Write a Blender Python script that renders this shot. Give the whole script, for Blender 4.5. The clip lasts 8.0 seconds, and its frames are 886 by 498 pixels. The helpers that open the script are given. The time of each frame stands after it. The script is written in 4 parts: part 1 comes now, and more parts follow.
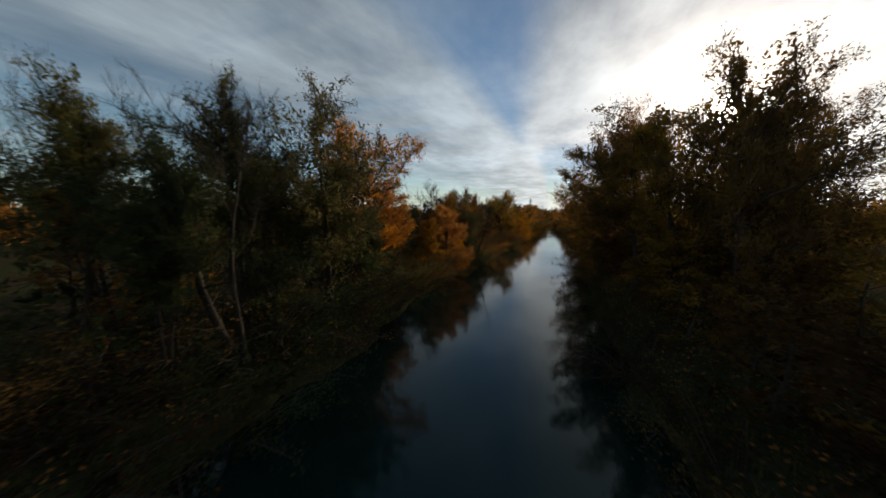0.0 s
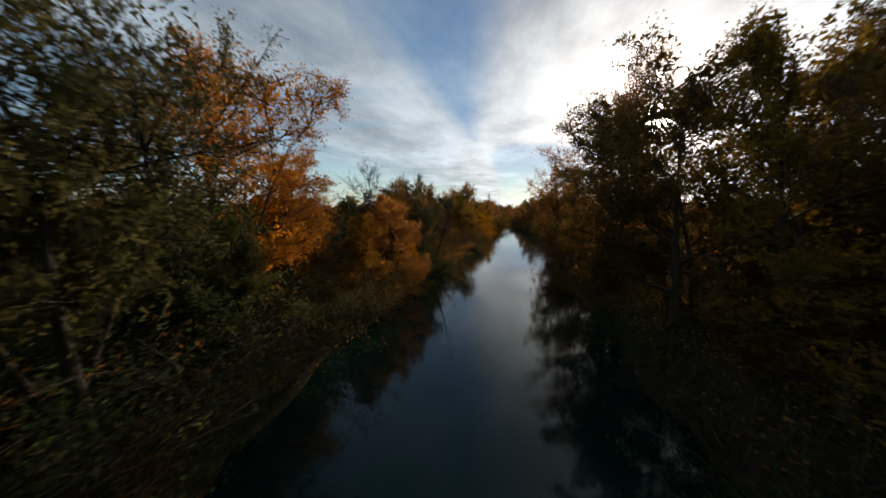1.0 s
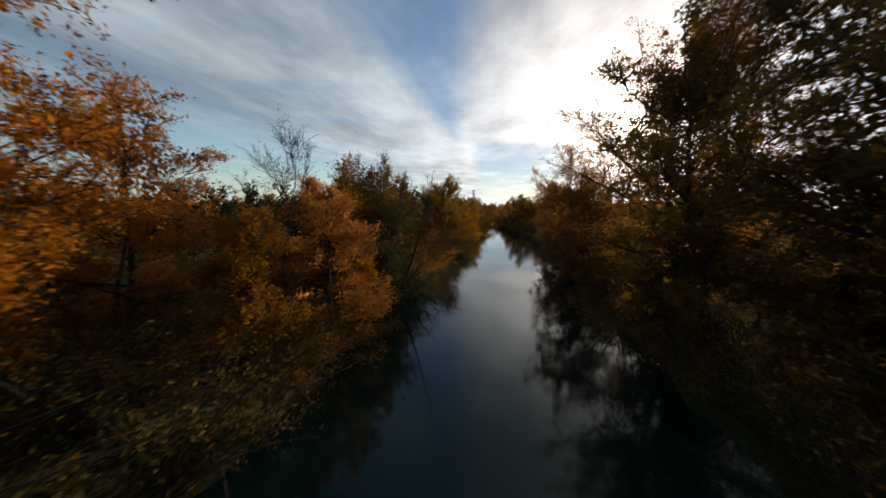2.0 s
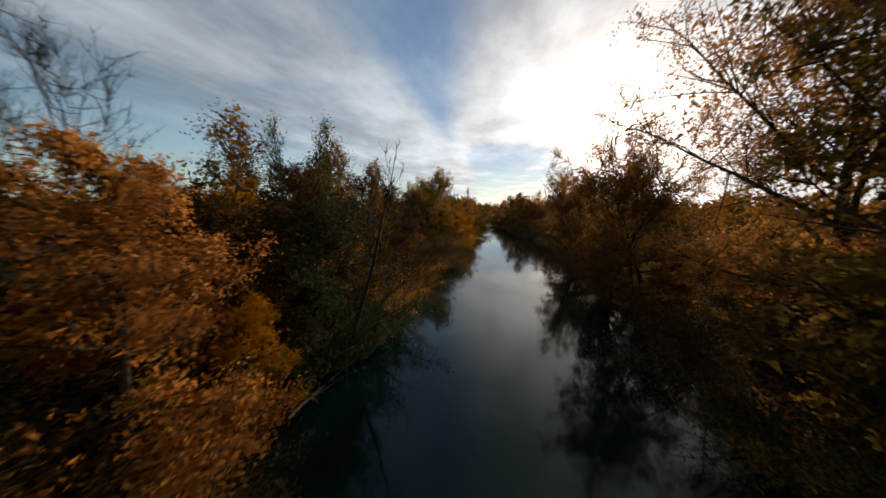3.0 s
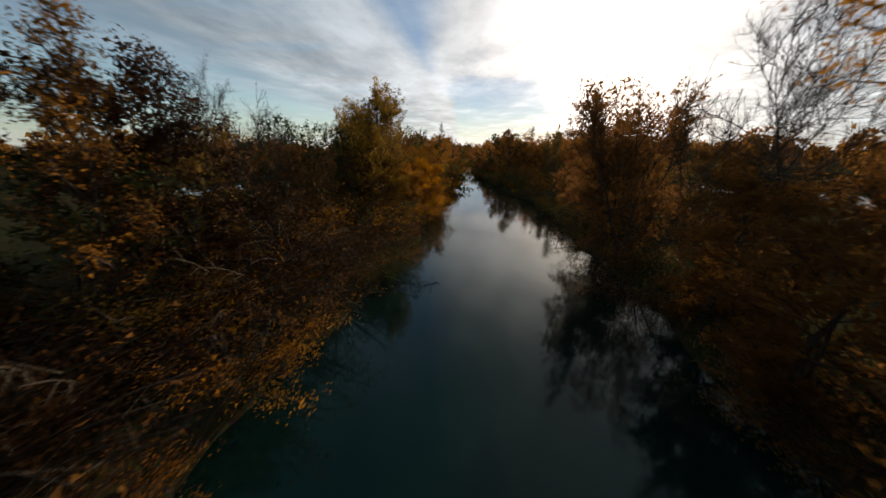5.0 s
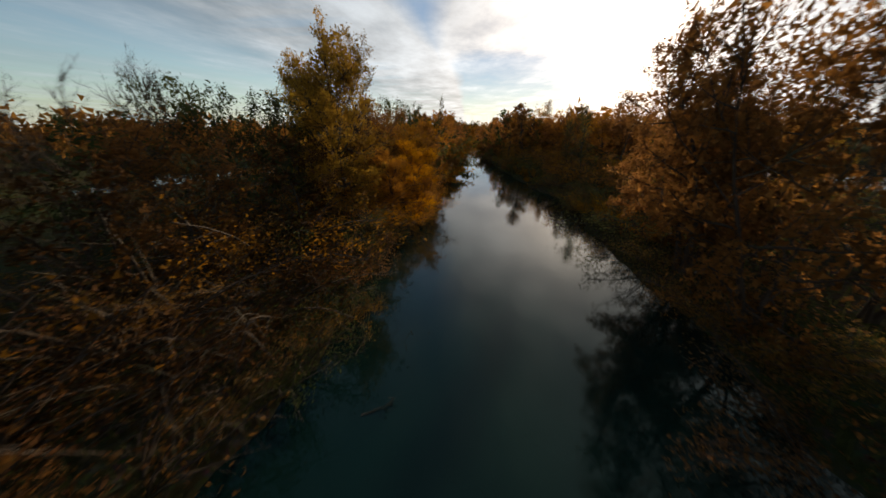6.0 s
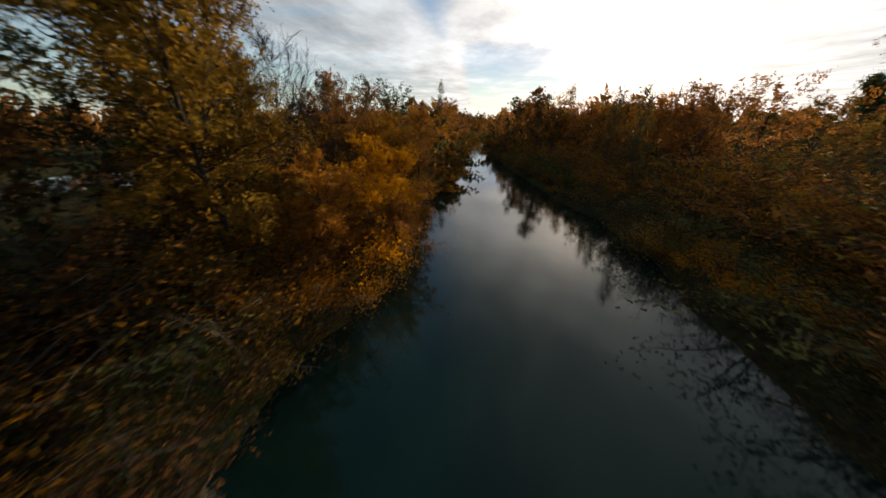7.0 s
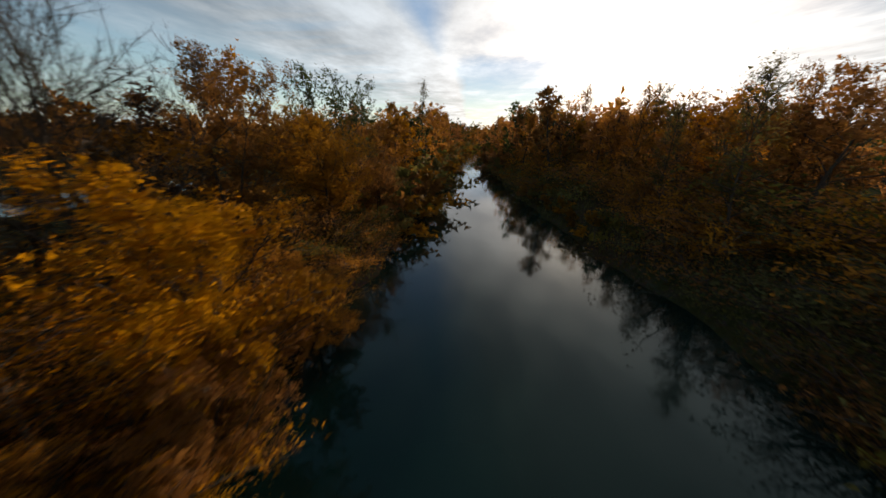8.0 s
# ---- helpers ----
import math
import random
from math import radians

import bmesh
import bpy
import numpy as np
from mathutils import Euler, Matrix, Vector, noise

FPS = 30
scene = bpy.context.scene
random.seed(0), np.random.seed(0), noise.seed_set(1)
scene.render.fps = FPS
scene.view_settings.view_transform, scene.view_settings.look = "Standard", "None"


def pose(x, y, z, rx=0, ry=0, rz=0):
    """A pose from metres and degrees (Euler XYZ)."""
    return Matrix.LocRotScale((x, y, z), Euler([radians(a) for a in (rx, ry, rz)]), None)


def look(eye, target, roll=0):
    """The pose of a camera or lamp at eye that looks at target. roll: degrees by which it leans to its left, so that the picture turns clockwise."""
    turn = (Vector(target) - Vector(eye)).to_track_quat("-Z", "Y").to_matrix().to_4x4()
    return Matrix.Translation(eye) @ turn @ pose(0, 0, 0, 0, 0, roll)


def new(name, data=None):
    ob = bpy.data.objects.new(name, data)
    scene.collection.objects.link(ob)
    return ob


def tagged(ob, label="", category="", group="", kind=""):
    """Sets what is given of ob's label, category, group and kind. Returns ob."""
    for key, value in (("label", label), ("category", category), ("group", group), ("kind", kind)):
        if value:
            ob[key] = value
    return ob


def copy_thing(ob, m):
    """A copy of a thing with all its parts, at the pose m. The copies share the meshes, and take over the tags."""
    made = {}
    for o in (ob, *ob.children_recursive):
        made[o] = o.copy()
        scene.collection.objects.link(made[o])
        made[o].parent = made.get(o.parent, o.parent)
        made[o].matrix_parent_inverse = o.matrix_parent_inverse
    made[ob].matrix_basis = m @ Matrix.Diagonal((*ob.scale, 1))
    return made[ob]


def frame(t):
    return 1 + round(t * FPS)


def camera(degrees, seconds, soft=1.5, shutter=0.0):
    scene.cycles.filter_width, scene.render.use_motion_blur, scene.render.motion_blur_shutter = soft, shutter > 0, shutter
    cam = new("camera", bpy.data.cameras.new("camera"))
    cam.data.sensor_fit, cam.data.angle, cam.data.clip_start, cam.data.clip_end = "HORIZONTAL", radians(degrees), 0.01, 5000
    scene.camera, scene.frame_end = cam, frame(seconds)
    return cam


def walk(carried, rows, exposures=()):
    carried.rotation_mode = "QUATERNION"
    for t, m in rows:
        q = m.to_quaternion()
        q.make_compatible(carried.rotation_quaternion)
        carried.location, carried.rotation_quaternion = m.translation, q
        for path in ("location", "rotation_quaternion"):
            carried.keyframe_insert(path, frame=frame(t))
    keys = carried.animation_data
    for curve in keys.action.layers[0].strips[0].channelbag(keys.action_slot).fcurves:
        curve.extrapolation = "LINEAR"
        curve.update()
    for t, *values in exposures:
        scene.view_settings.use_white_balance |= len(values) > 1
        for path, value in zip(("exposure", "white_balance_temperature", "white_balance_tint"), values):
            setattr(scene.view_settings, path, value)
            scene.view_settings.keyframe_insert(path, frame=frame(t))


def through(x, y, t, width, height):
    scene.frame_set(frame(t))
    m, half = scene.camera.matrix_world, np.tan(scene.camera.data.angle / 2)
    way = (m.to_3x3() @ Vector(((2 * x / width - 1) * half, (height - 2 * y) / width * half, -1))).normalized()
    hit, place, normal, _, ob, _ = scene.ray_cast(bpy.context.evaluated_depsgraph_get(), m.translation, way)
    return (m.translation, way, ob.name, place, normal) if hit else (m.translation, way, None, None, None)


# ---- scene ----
cam = camera(109.3, 8.0, soft=1.5, shutter=0.26)
PATH = [
    (0, (0.007, 0.191, 9.233), (-0.627, 2.074, 9.009), -0.1),
    (0.5, (-1.72, 6.708, 9.16), (-2.217, 8.63, 8.918), 0.0),
    (1, (-3.156, 13.396, 8.928), (-3.517, 15.348, 8.682), 0.0),
    (1.5, (-4.201, 20.012, 8.748), (-4.48, 21.976, 8.494), 0.1),
    (3, (-5.143, 38.177, 8.59), (-5.358, 40.15, 8.337), 0.1),
    (3.5, (-4.979, 43.646, 8.831), (-5.136, 45.618, 8.532), -0.3),
    (4, (-4.887, 49.395, 9.009), (-4.991, 51.355, 8.626), 0.1),
    (4.5, (-4.464, 55.253, 9.224), (-4.554, 57.188, 8.724), -0.1),
    (5, (-3.577, 61.427, 9.094), (-3.67, 63.332, 8.491), -0.0),
    (6.5, (-2.443, 80.977, 8.884), (-2.595, 82.829, 8.146), -0.5),
    (7, (-2.195, 88.857, 8.588), (-2.351, 90.704, 7.837), 0.0),
    (7.5, (-1.801, 96.481, 8.374), (-1.947, 98.336, 7.643), 0.1),
    (8, (-1.272, 103.899, 8.346), (-1.407, 105.77, 7.652), -0.0),
]
walk(cam, [(t, look(eye, target, roll)) for t, eye, target, roll in PATH], [(0, -0.14, 6500, 8), (1.0, 0.10, 6500, 9), (1.5, 0.14, 6600, 10), (3, 0.08, 6700, 11), (4.5, 0.04, 6750, 11), (6.5, 0.22, 7150, 13), (8, 0.26, 6950, 12)])

# ---- light: a low sun behind thin cloud, with an open autumn sky ----
SUN = Vector((0.370, 0.905, 0.226)).normalized()
lamp = bpy.data.lights.new("sun", "SUN")
lamp.energy, lamp.angle, lamp.color = 5.0, radians(1.5), (1.0, 0.80, 0.56)
new("sun", lamp).matrix_world = look(SUN * 400, (0, 0, 0))


def wired(tree):
    """Short makers of nodes: math, and any other kind."""
    nodes, links = tree.nodes, tree.links

    def put(socket, value):
        if isinstance(value, bpy.types.NodeSocket):
            links.new(value, socket)
        elif value is not None:
            socket.default_value = value

    def calc(op, a, b=None, c=None, clamp=False):
        n = nodes.new("ShaderNodeMath")
        n.operation, n.use_clamp = op, clamp
        for socket, value in zip(n.inputs, (a, b, c)):
            put(socket, value)
        return n.outputs[0]

    def node(kind, out=0, **given):
        n = nodes.new(kind)
        for key, value in given.items():
            put(n.inputs[int(key[1:]) if key[0] == "i" and key[1:].isdigit() else key.replace("_", " ")], value)
        return n.outputs[out]

    def scaled(a, factor):
        n = nodes.new("ShaderNodeVectorMath")
        n.operation = "SCALE"
        put(n.inputs[0], a), put(n.inputs["Scale"], factor)
        return n.outputs[0]

    def ramp(factor, *stops):
        n = nodes.new("ShaderNodeValToRGB")
        put(n.inputs[0], factor)
        while len(n.color_ramp.elements) < len(stops):
            n.color_ramp.elements.new(0.5)
        for e, (at, colour) in zip(n.color_ramp.elements, stops):
            e.position, e.color = at, (*colour, 1)
        return n.outputs[0]

    def mix(factor, a, b, blend="MIX"):
        n = nodes.new("ShaderNodeMix")
        n.data_type, n.blend_type = "RGBA", blend
        put(n.inputs[0], factor), put(n.inputs[6], a), put(n.inputs[7], b)
        return n.outputs[2]

    return nodes, links, calc, node, ramp, mix, scaled


def build_sky():
    world = bpy.data.worlds.new("sky")
    scene.world = world
    world.use_nodes = True
    nodes, links, calc, node, ramp, mix, scaled = wired(world.node_tree)
    nodes.clear()
    clear_sky = nodes.new("ShaderNodeTexSky")
    clear_sky.sky_type, clear_sky.sun_disc = "NISHITA", False
    clear_sky.sun_elevation, clear_sky.sun_rotation = radians(13), radians(22)
    clear_sky.altitude, clear_sky.air_density, clear_sky.dust_density, clear_sky.ozone_density = 200, 1.0, 0.15, 1.6
    sky = clear_sky.outputs[0]
    way = nodes.new("ShaderNodeTexCoord").outputs["Generated"]
    split = nodes.new("ShaderNodeSeparateXYZ")
    links.new(way, split.inputs[0])
    x, y, z = split.outputs
    up = calc("MAXIMUM", z, 0.035)
    u, v = calc("DIVIDE", x, up), calc("DIVIDE", y, up)

    def streaks(su, sv, detail, rough, seed):
        place = node("ShaderNodeCombineXYZ", i0=calc("MULTIPLY", u, su), i1=calc("MULTIPLY", v, sv), i2=seed)
        return node("ShaderNodeTexNoise", out=0, Vector=place, Scale=1.0, Detail=detail, Roughness=rough)

    broad, fine = streaks(0.55, 0.16, 5, 0.55, 3.1), streaks(1.25, 0.62, 6, 0.60, 8.4)
    wavy = calc("ADD", u, calc("MULTIPLY_ADD", broad, 0.5, -0.25))
    # a wedge of blue between two long banks of cloud that run towards the horizon
    width = calc("MULTIPLY_ADD", v, -0.125, 0.64)
    gap = calc("MULTIPLY_ADD", calc("SUBTRACT", width, calc("ABSOLUTE", calc("ADD", wavy, 0.42))), 3.6, 0.30, clamp=True)
    # below a crossing band, a pale blue field whose west side ends at an upright wisp
    low = calc("MULTIPLY", calc("MULTIPLY_ADD", calc("SUBTRACT", v, calc("MULTIPLY_ADD", fine, 1.4, 4.2)), 1.3, 0.0, clamp=True), calc("MULTIPLY_ADD", calc("ADD", u, calc("MULTIPLY_ADD", fine, 0.5, -0.08)), 5.0, 0.5, clamp=True))
    low = calc("MULTIPLY", low, calc("MULTIPLY_ADD", calc("SUBTRACT", calc("MULTIPLY", v, 0.30), u), 1.2, 0.3, clamp=True))
    stripe = calc("MULTIPLY", calc("MULTIPLY_ADD", streaks(0.5, 2.2, 4, 0.5, 5.5), 5.0, -2.4, clamp=True), calc("MULTIPLY_ADD", u, -0.9, -0.5, clamp=True))
    blue = calc("MAXIMUM", calc("MAXIMUM", gap, low), calc("MAXIMUM", calc("MULTIPLY", stripe, 0.6), calc("MULTIPLY_ADD", wavy, -0.5, -0.95, clamp=True)))
    cover = calc("SUBTRACT", calc("MULTIPLY_ADD", broad, 0.8, 0.58), calc("MULTIPLY", blue, 0.70))
    cover = calc("ADD", cover, calc("MULTIPLY_ADD", fine, 1.1, -0.55))
    cover = calc("ADD", cover, calc("MULTIPLY_ADD", z, -5.0, 0.45, clamp=True), clamp=True)
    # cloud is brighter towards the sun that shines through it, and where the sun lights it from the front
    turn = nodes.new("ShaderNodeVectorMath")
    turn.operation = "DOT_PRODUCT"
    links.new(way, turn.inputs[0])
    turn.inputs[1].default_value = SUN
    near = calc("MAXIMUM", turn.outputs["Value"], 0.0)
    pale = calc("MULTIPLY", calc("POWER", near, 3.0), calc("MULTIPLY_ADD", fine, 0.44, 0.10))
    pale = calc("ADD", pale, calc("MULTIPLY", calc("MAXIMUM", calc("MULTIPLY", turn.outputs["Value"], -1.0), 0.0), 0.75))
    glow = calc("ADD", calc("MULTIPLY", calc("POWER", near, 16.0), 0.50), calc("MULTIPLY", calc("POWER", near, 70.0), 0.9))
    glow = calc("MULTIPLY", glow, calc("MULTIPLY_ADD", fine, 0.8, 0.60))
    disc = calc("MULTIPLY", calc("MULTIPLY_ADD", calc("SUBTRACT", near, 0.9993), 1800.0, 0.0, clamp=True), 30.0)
    dim = calc("SUBTRACT", calc("MULTIPLY_ADD", z, -0.55, 1.15), calc("MULTIPLY", calc("MAXIMUM", calc("SUBTRACT", z, 0.55), 0.0), 0.7))
    grey = scaled((0.90, 1.06, 1.20), calc("MULTIPLY", dim, calc("MULTIPLY_ADD", fine, 0.74, -0.06)))
    grey = node("ShaderNodeVectorMath", i0=grey, i1=scaled((0.98, 1.02, 1.06), pale))
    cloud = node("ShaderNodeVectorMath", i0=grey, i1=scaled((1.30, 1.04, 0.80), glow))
    clear = mix(1.0, scaled(sky, calc("MULTIPLY_ADD", calc("POWER", near, 5.0), -0.055, 0.112)), mix(calc("POWER", near, 5.0), (0.98, 1.04, 1.03, 1), (0.82, 1.00, 1.30, 1)), "MULTIPLY")
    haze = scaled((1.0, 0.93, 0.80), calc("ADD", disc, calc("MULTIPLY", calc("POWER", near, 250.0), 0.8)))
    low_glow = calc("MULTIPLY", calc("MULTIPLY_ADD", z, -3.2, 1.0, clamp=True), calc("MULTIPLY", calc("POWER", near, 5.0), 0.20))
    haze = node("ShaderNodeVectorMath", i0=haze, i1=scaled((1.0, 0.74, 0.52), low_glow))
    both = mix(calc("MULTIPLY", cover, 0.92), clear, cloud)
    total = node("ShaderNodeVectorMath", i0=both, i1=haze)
    back = nodes.new("ShaderNodeBackground")
    links.new(total, back.inputs[0])
    back.inputs[1].default_value = 1.0
    links.new(back.outputs[0], nodes.new("ShaderNodeOutputWorld").inputs[0])


build_sky()


# ---- materials ----
def material(name):
    m = bpy.data.materials.new(name)
    m.use_nodes = True
    m.node_tree.nodes.clear()
    return (m, *wired(m.node_tree))


def finish(m, shader):
    m.node_tree.links.new(shader, m.node_tree.nodes.new("ShaderNodeOutputMaterial").inputs[0])
    return m


def leaf_material(name, dark, middle, bright, through=0.45, rounded=0.6):
    """Thin leaves: each its own tone, each plant its own cast, light passing through. rounded: how far the leaves of a crown turn their faces outwards."""
    m, nodes, links, calc, node, ramp, mix, scaled = material(name)
    geometry = nodes.new("ShaderNodeNewGeometry")
    plant = nodes.new("ShaderNodeObjectInfo").outputs["Random"]
    coords = nodes.new("ShaderNodeTexCoord")
    place = coords.outputs["Object"]
    patch = node("ShaderNodeTexNoise", out=0, Vector=place, Scale=0.6, Detail=3.0)
    tone = calc("ADD", calc("MULTIPLY", geometry.outputs["Random Per Island"], 0.18), calc("MULTIPLY_ADD", patch, 1.3, -0.27), clamp=True)
    colour = ramp(tone, (0.0, dark), (0.5, middle), (1.0, bright))
    colour = node("ShaderNodeHueSaturation", Color=colour, Hue=calc("MULTIPLY_ADD", plant, 0.016, 0.492), Saturation=calc("MULTIPLY_ADD", plant, 0.16, 0.92), Value=calc("MULTIPLY_ADD", plant, 0.34, 1.22))
    face = nodes.new("ShaderNodeBsdfPrincipled")
    back = nodes.new("ShaderNodeBsdfTranslucent")
    links.new(colour, face.inputs["Base Color"]), links.new(colour, back.inputs["Color"])
    face.inputs["Roughness"].default_value, face.inputs["Specular IOR Level"].default_value = 0.75, 0.04
    if rounded:
        lumps = node("ShaderNodeTexNoise", out=1, Vector=place, Scale=0.8, Detail=1.0)
        outward = node("ShaderNodeVectorMath", i0=coords.outputs["Generated"], i1=(-0.5, -0.5, -0.42))
        outward = node("ShaderNodeVectorMath", i0=outward, i1=scaled(node("ShaderNodeVectorMath", i0=lumps, i1=(-0.5, -0.5, -0.5)), 0.9))
        turned = nodes.new("ShaderNodeVectorTransform")
        turned.vector_type, turned.convert_from, turned.convert_to = "NORMAL", "OBJECT", "WORLD"
        links.new(outward, turned.inputs[0])
        both = node("ShaderNodeVectorMath", i0=scaled(turned.outputs[0], rounded), i1=scaled(geometry.outputs["Normal"], 1 - rounded))
        unit = nodes.new("ShaderNodeVectorMath")
        unit.operation = "NORMALIZE"
        links.new(both, unit.inputs[0])
        links.new(unit.outputs[0], face.inputs["Normal"]), links.new(unit.outputs[0], back.inputs["Normal"])
    return finish(m, node("ShaderNodeMixShader", i0=through, i1=face.outputs[0], i2=back.outputs[0]))


def bark_material(name, dark, light, scale=6.0):
    m, nodes, links, calc, node, ramp, mix, scaled = material(name)
    place = nodes.new("ShaderNodeTexCoord").outputs["Object"]
    long = node("ShaderNodeMapping", Vector=place, Scale=(scale, scale, scale * 0.18))
    grain = node("ShaderNodeTexNoise", out=0, Vector=long, Scale=1.0, Detail=6.0, Roughness=0.65)
    moss = node("ShaderNodeTexNoise", out=0, Vector=place, Scale=0.8, Detail=3.0)
    colour = ramp(grain, (0.3, dark), (0.7, light))
    colour = mix(calc("MULTIPLY_ADD", calc("SUBTRACT", moss, 0.55), 3.0, 0.0, clamp=True), colour, (0.035, 0.042, 0.018, 1))
    bump = node("ShaderNodeBump", Height=grain, Strength=0.7, Distance=0.04)
    return finish(m, node("ShaderNodeBsdfPrincipled", Base_Color=colour, Roughness=0.9, Normal=bump, Specular_IOR_Level=0.2))


ORANGE = leaf_material("orange_leaves", (0.15, 0.055, 0.006), (0.40, 0.155, 0.010), (0.60, 0.28, 0.022), 0.62)
AMBER = leaf_material("amber_leaves", (0.10, 0.040, 0.004), (0.44, 0.185, 0.008), (0.72, 0.38, 0.025), 0.55)
OCHRE = leaf_material("ochre_leaves", (0.12, 0.057, 0.011), (0.30, 0.134, 0.019), (0.50, 0.225, 0.034), 0.60)
# red brown leaves with deep shade put into their colour
SHADE_RED = leaf_material("dark_red_leaves", (0.015, 0.009, 0.004), (0.044, 0.021, 0.007), (0.11, 0.046, 0.012), 0.42)
RUST = leaf_material("rust_leaves", (0.095, 0.044, 0.012), (0.265, 0.116, 0.023), (0.45, 0.205, 0.038), 0.62)
BRONZE = leaf_material("bronze_leaves", (0.040, 0.033, 0.012), (0.125, 0.078, 0.019), (0.27, 0.145, 0.030), 0.58)
OLIVE = leaf_material("olive_leaves", (0.035, 0.040, 0.012), (0.085, 0.076, 0.019), (0.18, 0.125, 0.028), 0.48)
YELLOW = leaf_material("yellow_leaves", (0.070, 0.036, 0.008), (0.185, 0.086, 0.015), (0.34, 0.158, 0.025), 0.55)
WILLOW = leaf_material("willow_leaves", (0.036, 0.038, 0.015), (0.100, 0.090, 0.029), (0.23, 0.170, 0.046), 0.56)
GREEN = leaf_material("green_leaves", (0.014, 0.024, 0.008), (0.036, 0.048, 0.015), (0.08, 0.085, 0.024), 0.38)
BROWN = leaf_material("brown_leaves", (0.060, 0.031, 0.009), (0.165, 0.078, 0.017), (0.32, 0.150, 0.028), 0.66)
GOLD = leaf_material("gold_leaves", (0.080, 0.050, 0.009), (0.22, 0.130, 0.018), (0.40, 0.235, 0.034), 0.58)
BRIAR = leaf_material("bramble_leaves", (0.048, 0.058, 0.020), (0.110, 0.112, 0.036), (0.21, 0.18, 0.055), 0.45)
NEEDLE = leaf_material("pine_needles", (0.012, 0.026, 0.012), (0.030, 0.050, 0.020), (0.06, 0.08, 0.03), 0.3, 0.1)
FALLEN = leaf_material("fallen_leaves", (0.075, 0.034, 0.010), (0.20, 0.090, 0.020), (0.36, 0.165, 0.034), 0.2, 0)
DISTANT = leaf_material("distant_leaves", (0.060, 0.031, 0.009), (0.165, 0.078, 0.017), (0.32, 0.150, 0.028), 0.48, 0)
MEADOW = leaf_material("meadow_grass", (0.022, 0.028, 0.010), (0.050, 0.056, 0.018), (0.12, 0.10, 0.035), 0.35, 0)
BARK = bark_material("bark", (0.020, 0.015, 0.011), (0.062, 0.048, 0.036))
DARK_BARK = bark_material("damp_bark", (0.010, 0.008, 0.006), (0.030, 0.024, 0.018))
PALE_BARK = bark_material("pale_bark", (0.06, 0.050, 0.038), (0.15, 0.125, 0.095))


def ground_material():
    m, nodes, links, calc, node, ramp, mix, scaled = material("leaf_littered_soil")
    place = nodes.new("ShaderNodeTexCoord").outputs["Object"]
    big = node("ShaderNodeTexNoise", out=0, Vector=place, Scale=0.07, Detail=4.0)
    small = node("ShaderNodeTexNoise", out=0, Vector=place, Scale=2.4, Detail=6.0, Roughness=0.7)
    flakes = node("ShaderNodeTexVoronoi", out=1, Vector=place, Scale=7.0)
    soil = ramp(small, (0.3, (0.014, 0.011, 0.006)), (0.55, (0.036, 0.026, 0.012)), (0.75, (0.066, 0.042, 0.017)))
    grass = ramp(small, (0.3, (0.012, 0.018, 0.006)), (0.7, (0.036, 0.042, 0.014)))
    colour = mix(calc("MULTIPLY_ADD", calc("SUBTRACT", big, 0.5), 5.0, 0.4, clamp=True), soil, grass)
    colour = mix(calc("MULTIPLY_ADD", calc("SUBTRACT", small, 0.5), 2.0, 0.2, clamp=True), colour, scaled(flakes, 0.06))
    bump = node("ShaderNodeBump", Height=small, Strength=0.8, Distance=0.12)
    return finish(m, node("ShaderNodeBsdfPrincipled", Base_Color=colour, Roughness=0.95, Normal=bump, Specular_IOR_Level=0.0))


def water_material():
    m, nodes, links, calc, node, ramp, mix, scaled = material("river_water")
    place = nodes.new("ShaderNodeTexCoord").outputs["Object"]
    drawn = node("ShaderNodeMapping", Vector=place, Scale=(1.0, 0.55, 1.0))
    swell = node("ShaderNodeTexNoise", out=0, Vector=drawn, Scale=0.35, Detail=2.0)
    ripple = node("ShaderNodeTexNoise", out=0, Vector=drawn, Scale=2.6, Detail=3.0, Roughness=0.5, Distortion=0.6)
    calm = node("ShaderNodeTexNoise", out=0, Vector=place, Scale=0.05, Detail=2.0)
    height = calc("ADD", calc("MULTIPLY", swell, 0.6), calc("MULTIPLY", ripple, calc("MULTIPLY_ADD", calm, 0.20, -0.02)))
    bump = node("ShaderNodeBump", Height=height, Strength=0.5, Distance=0.06)
    body = ramp(swell, (0.3, (0.0014, 0.0088, 0.0080)), (0.7, (0.0019, 0.0118, 0.0106)))
    return finish(m, node("ShaderNodeBsdfPrincipled", Base_Color=body, Roughness=0.07, IOR=1.45, Normal=bump, Specular_IOR_Level=0.5, Specular_Tint=(0.42, 0.60, 0.55, 1)))


SOIL, WATER = ground_material(), water_material()


# ---- the lie of the land ----
LEFT_EDGE = ((-60, -13), (0, -12), (22, -12.4), (35, -13.6), (50, -13.2), (58, -11.3), (70, -11), (82, -9.4), (96, -8.5), (112, -7.9), (130, -6.9), (160, -6.2), (230, -5.5), (300, 2), (420, 40))
RIGHT_EDGE = ((-60, 6), (0, 5), (30, 4.6), (50, 5.0), (65, 7.0), (85, 8.4), (100, 8.9), (108, 9.9), (114, 10.3), (119, 9.7), (126, 8.2), (145, 6.2), (160, 5.0), (230, 5.5), (300, 14), (420, 56))
LY, LX = np.array(LEFT_EDGE, float).T
RY, RX = np.array(RIGHT_EDGE, float).T


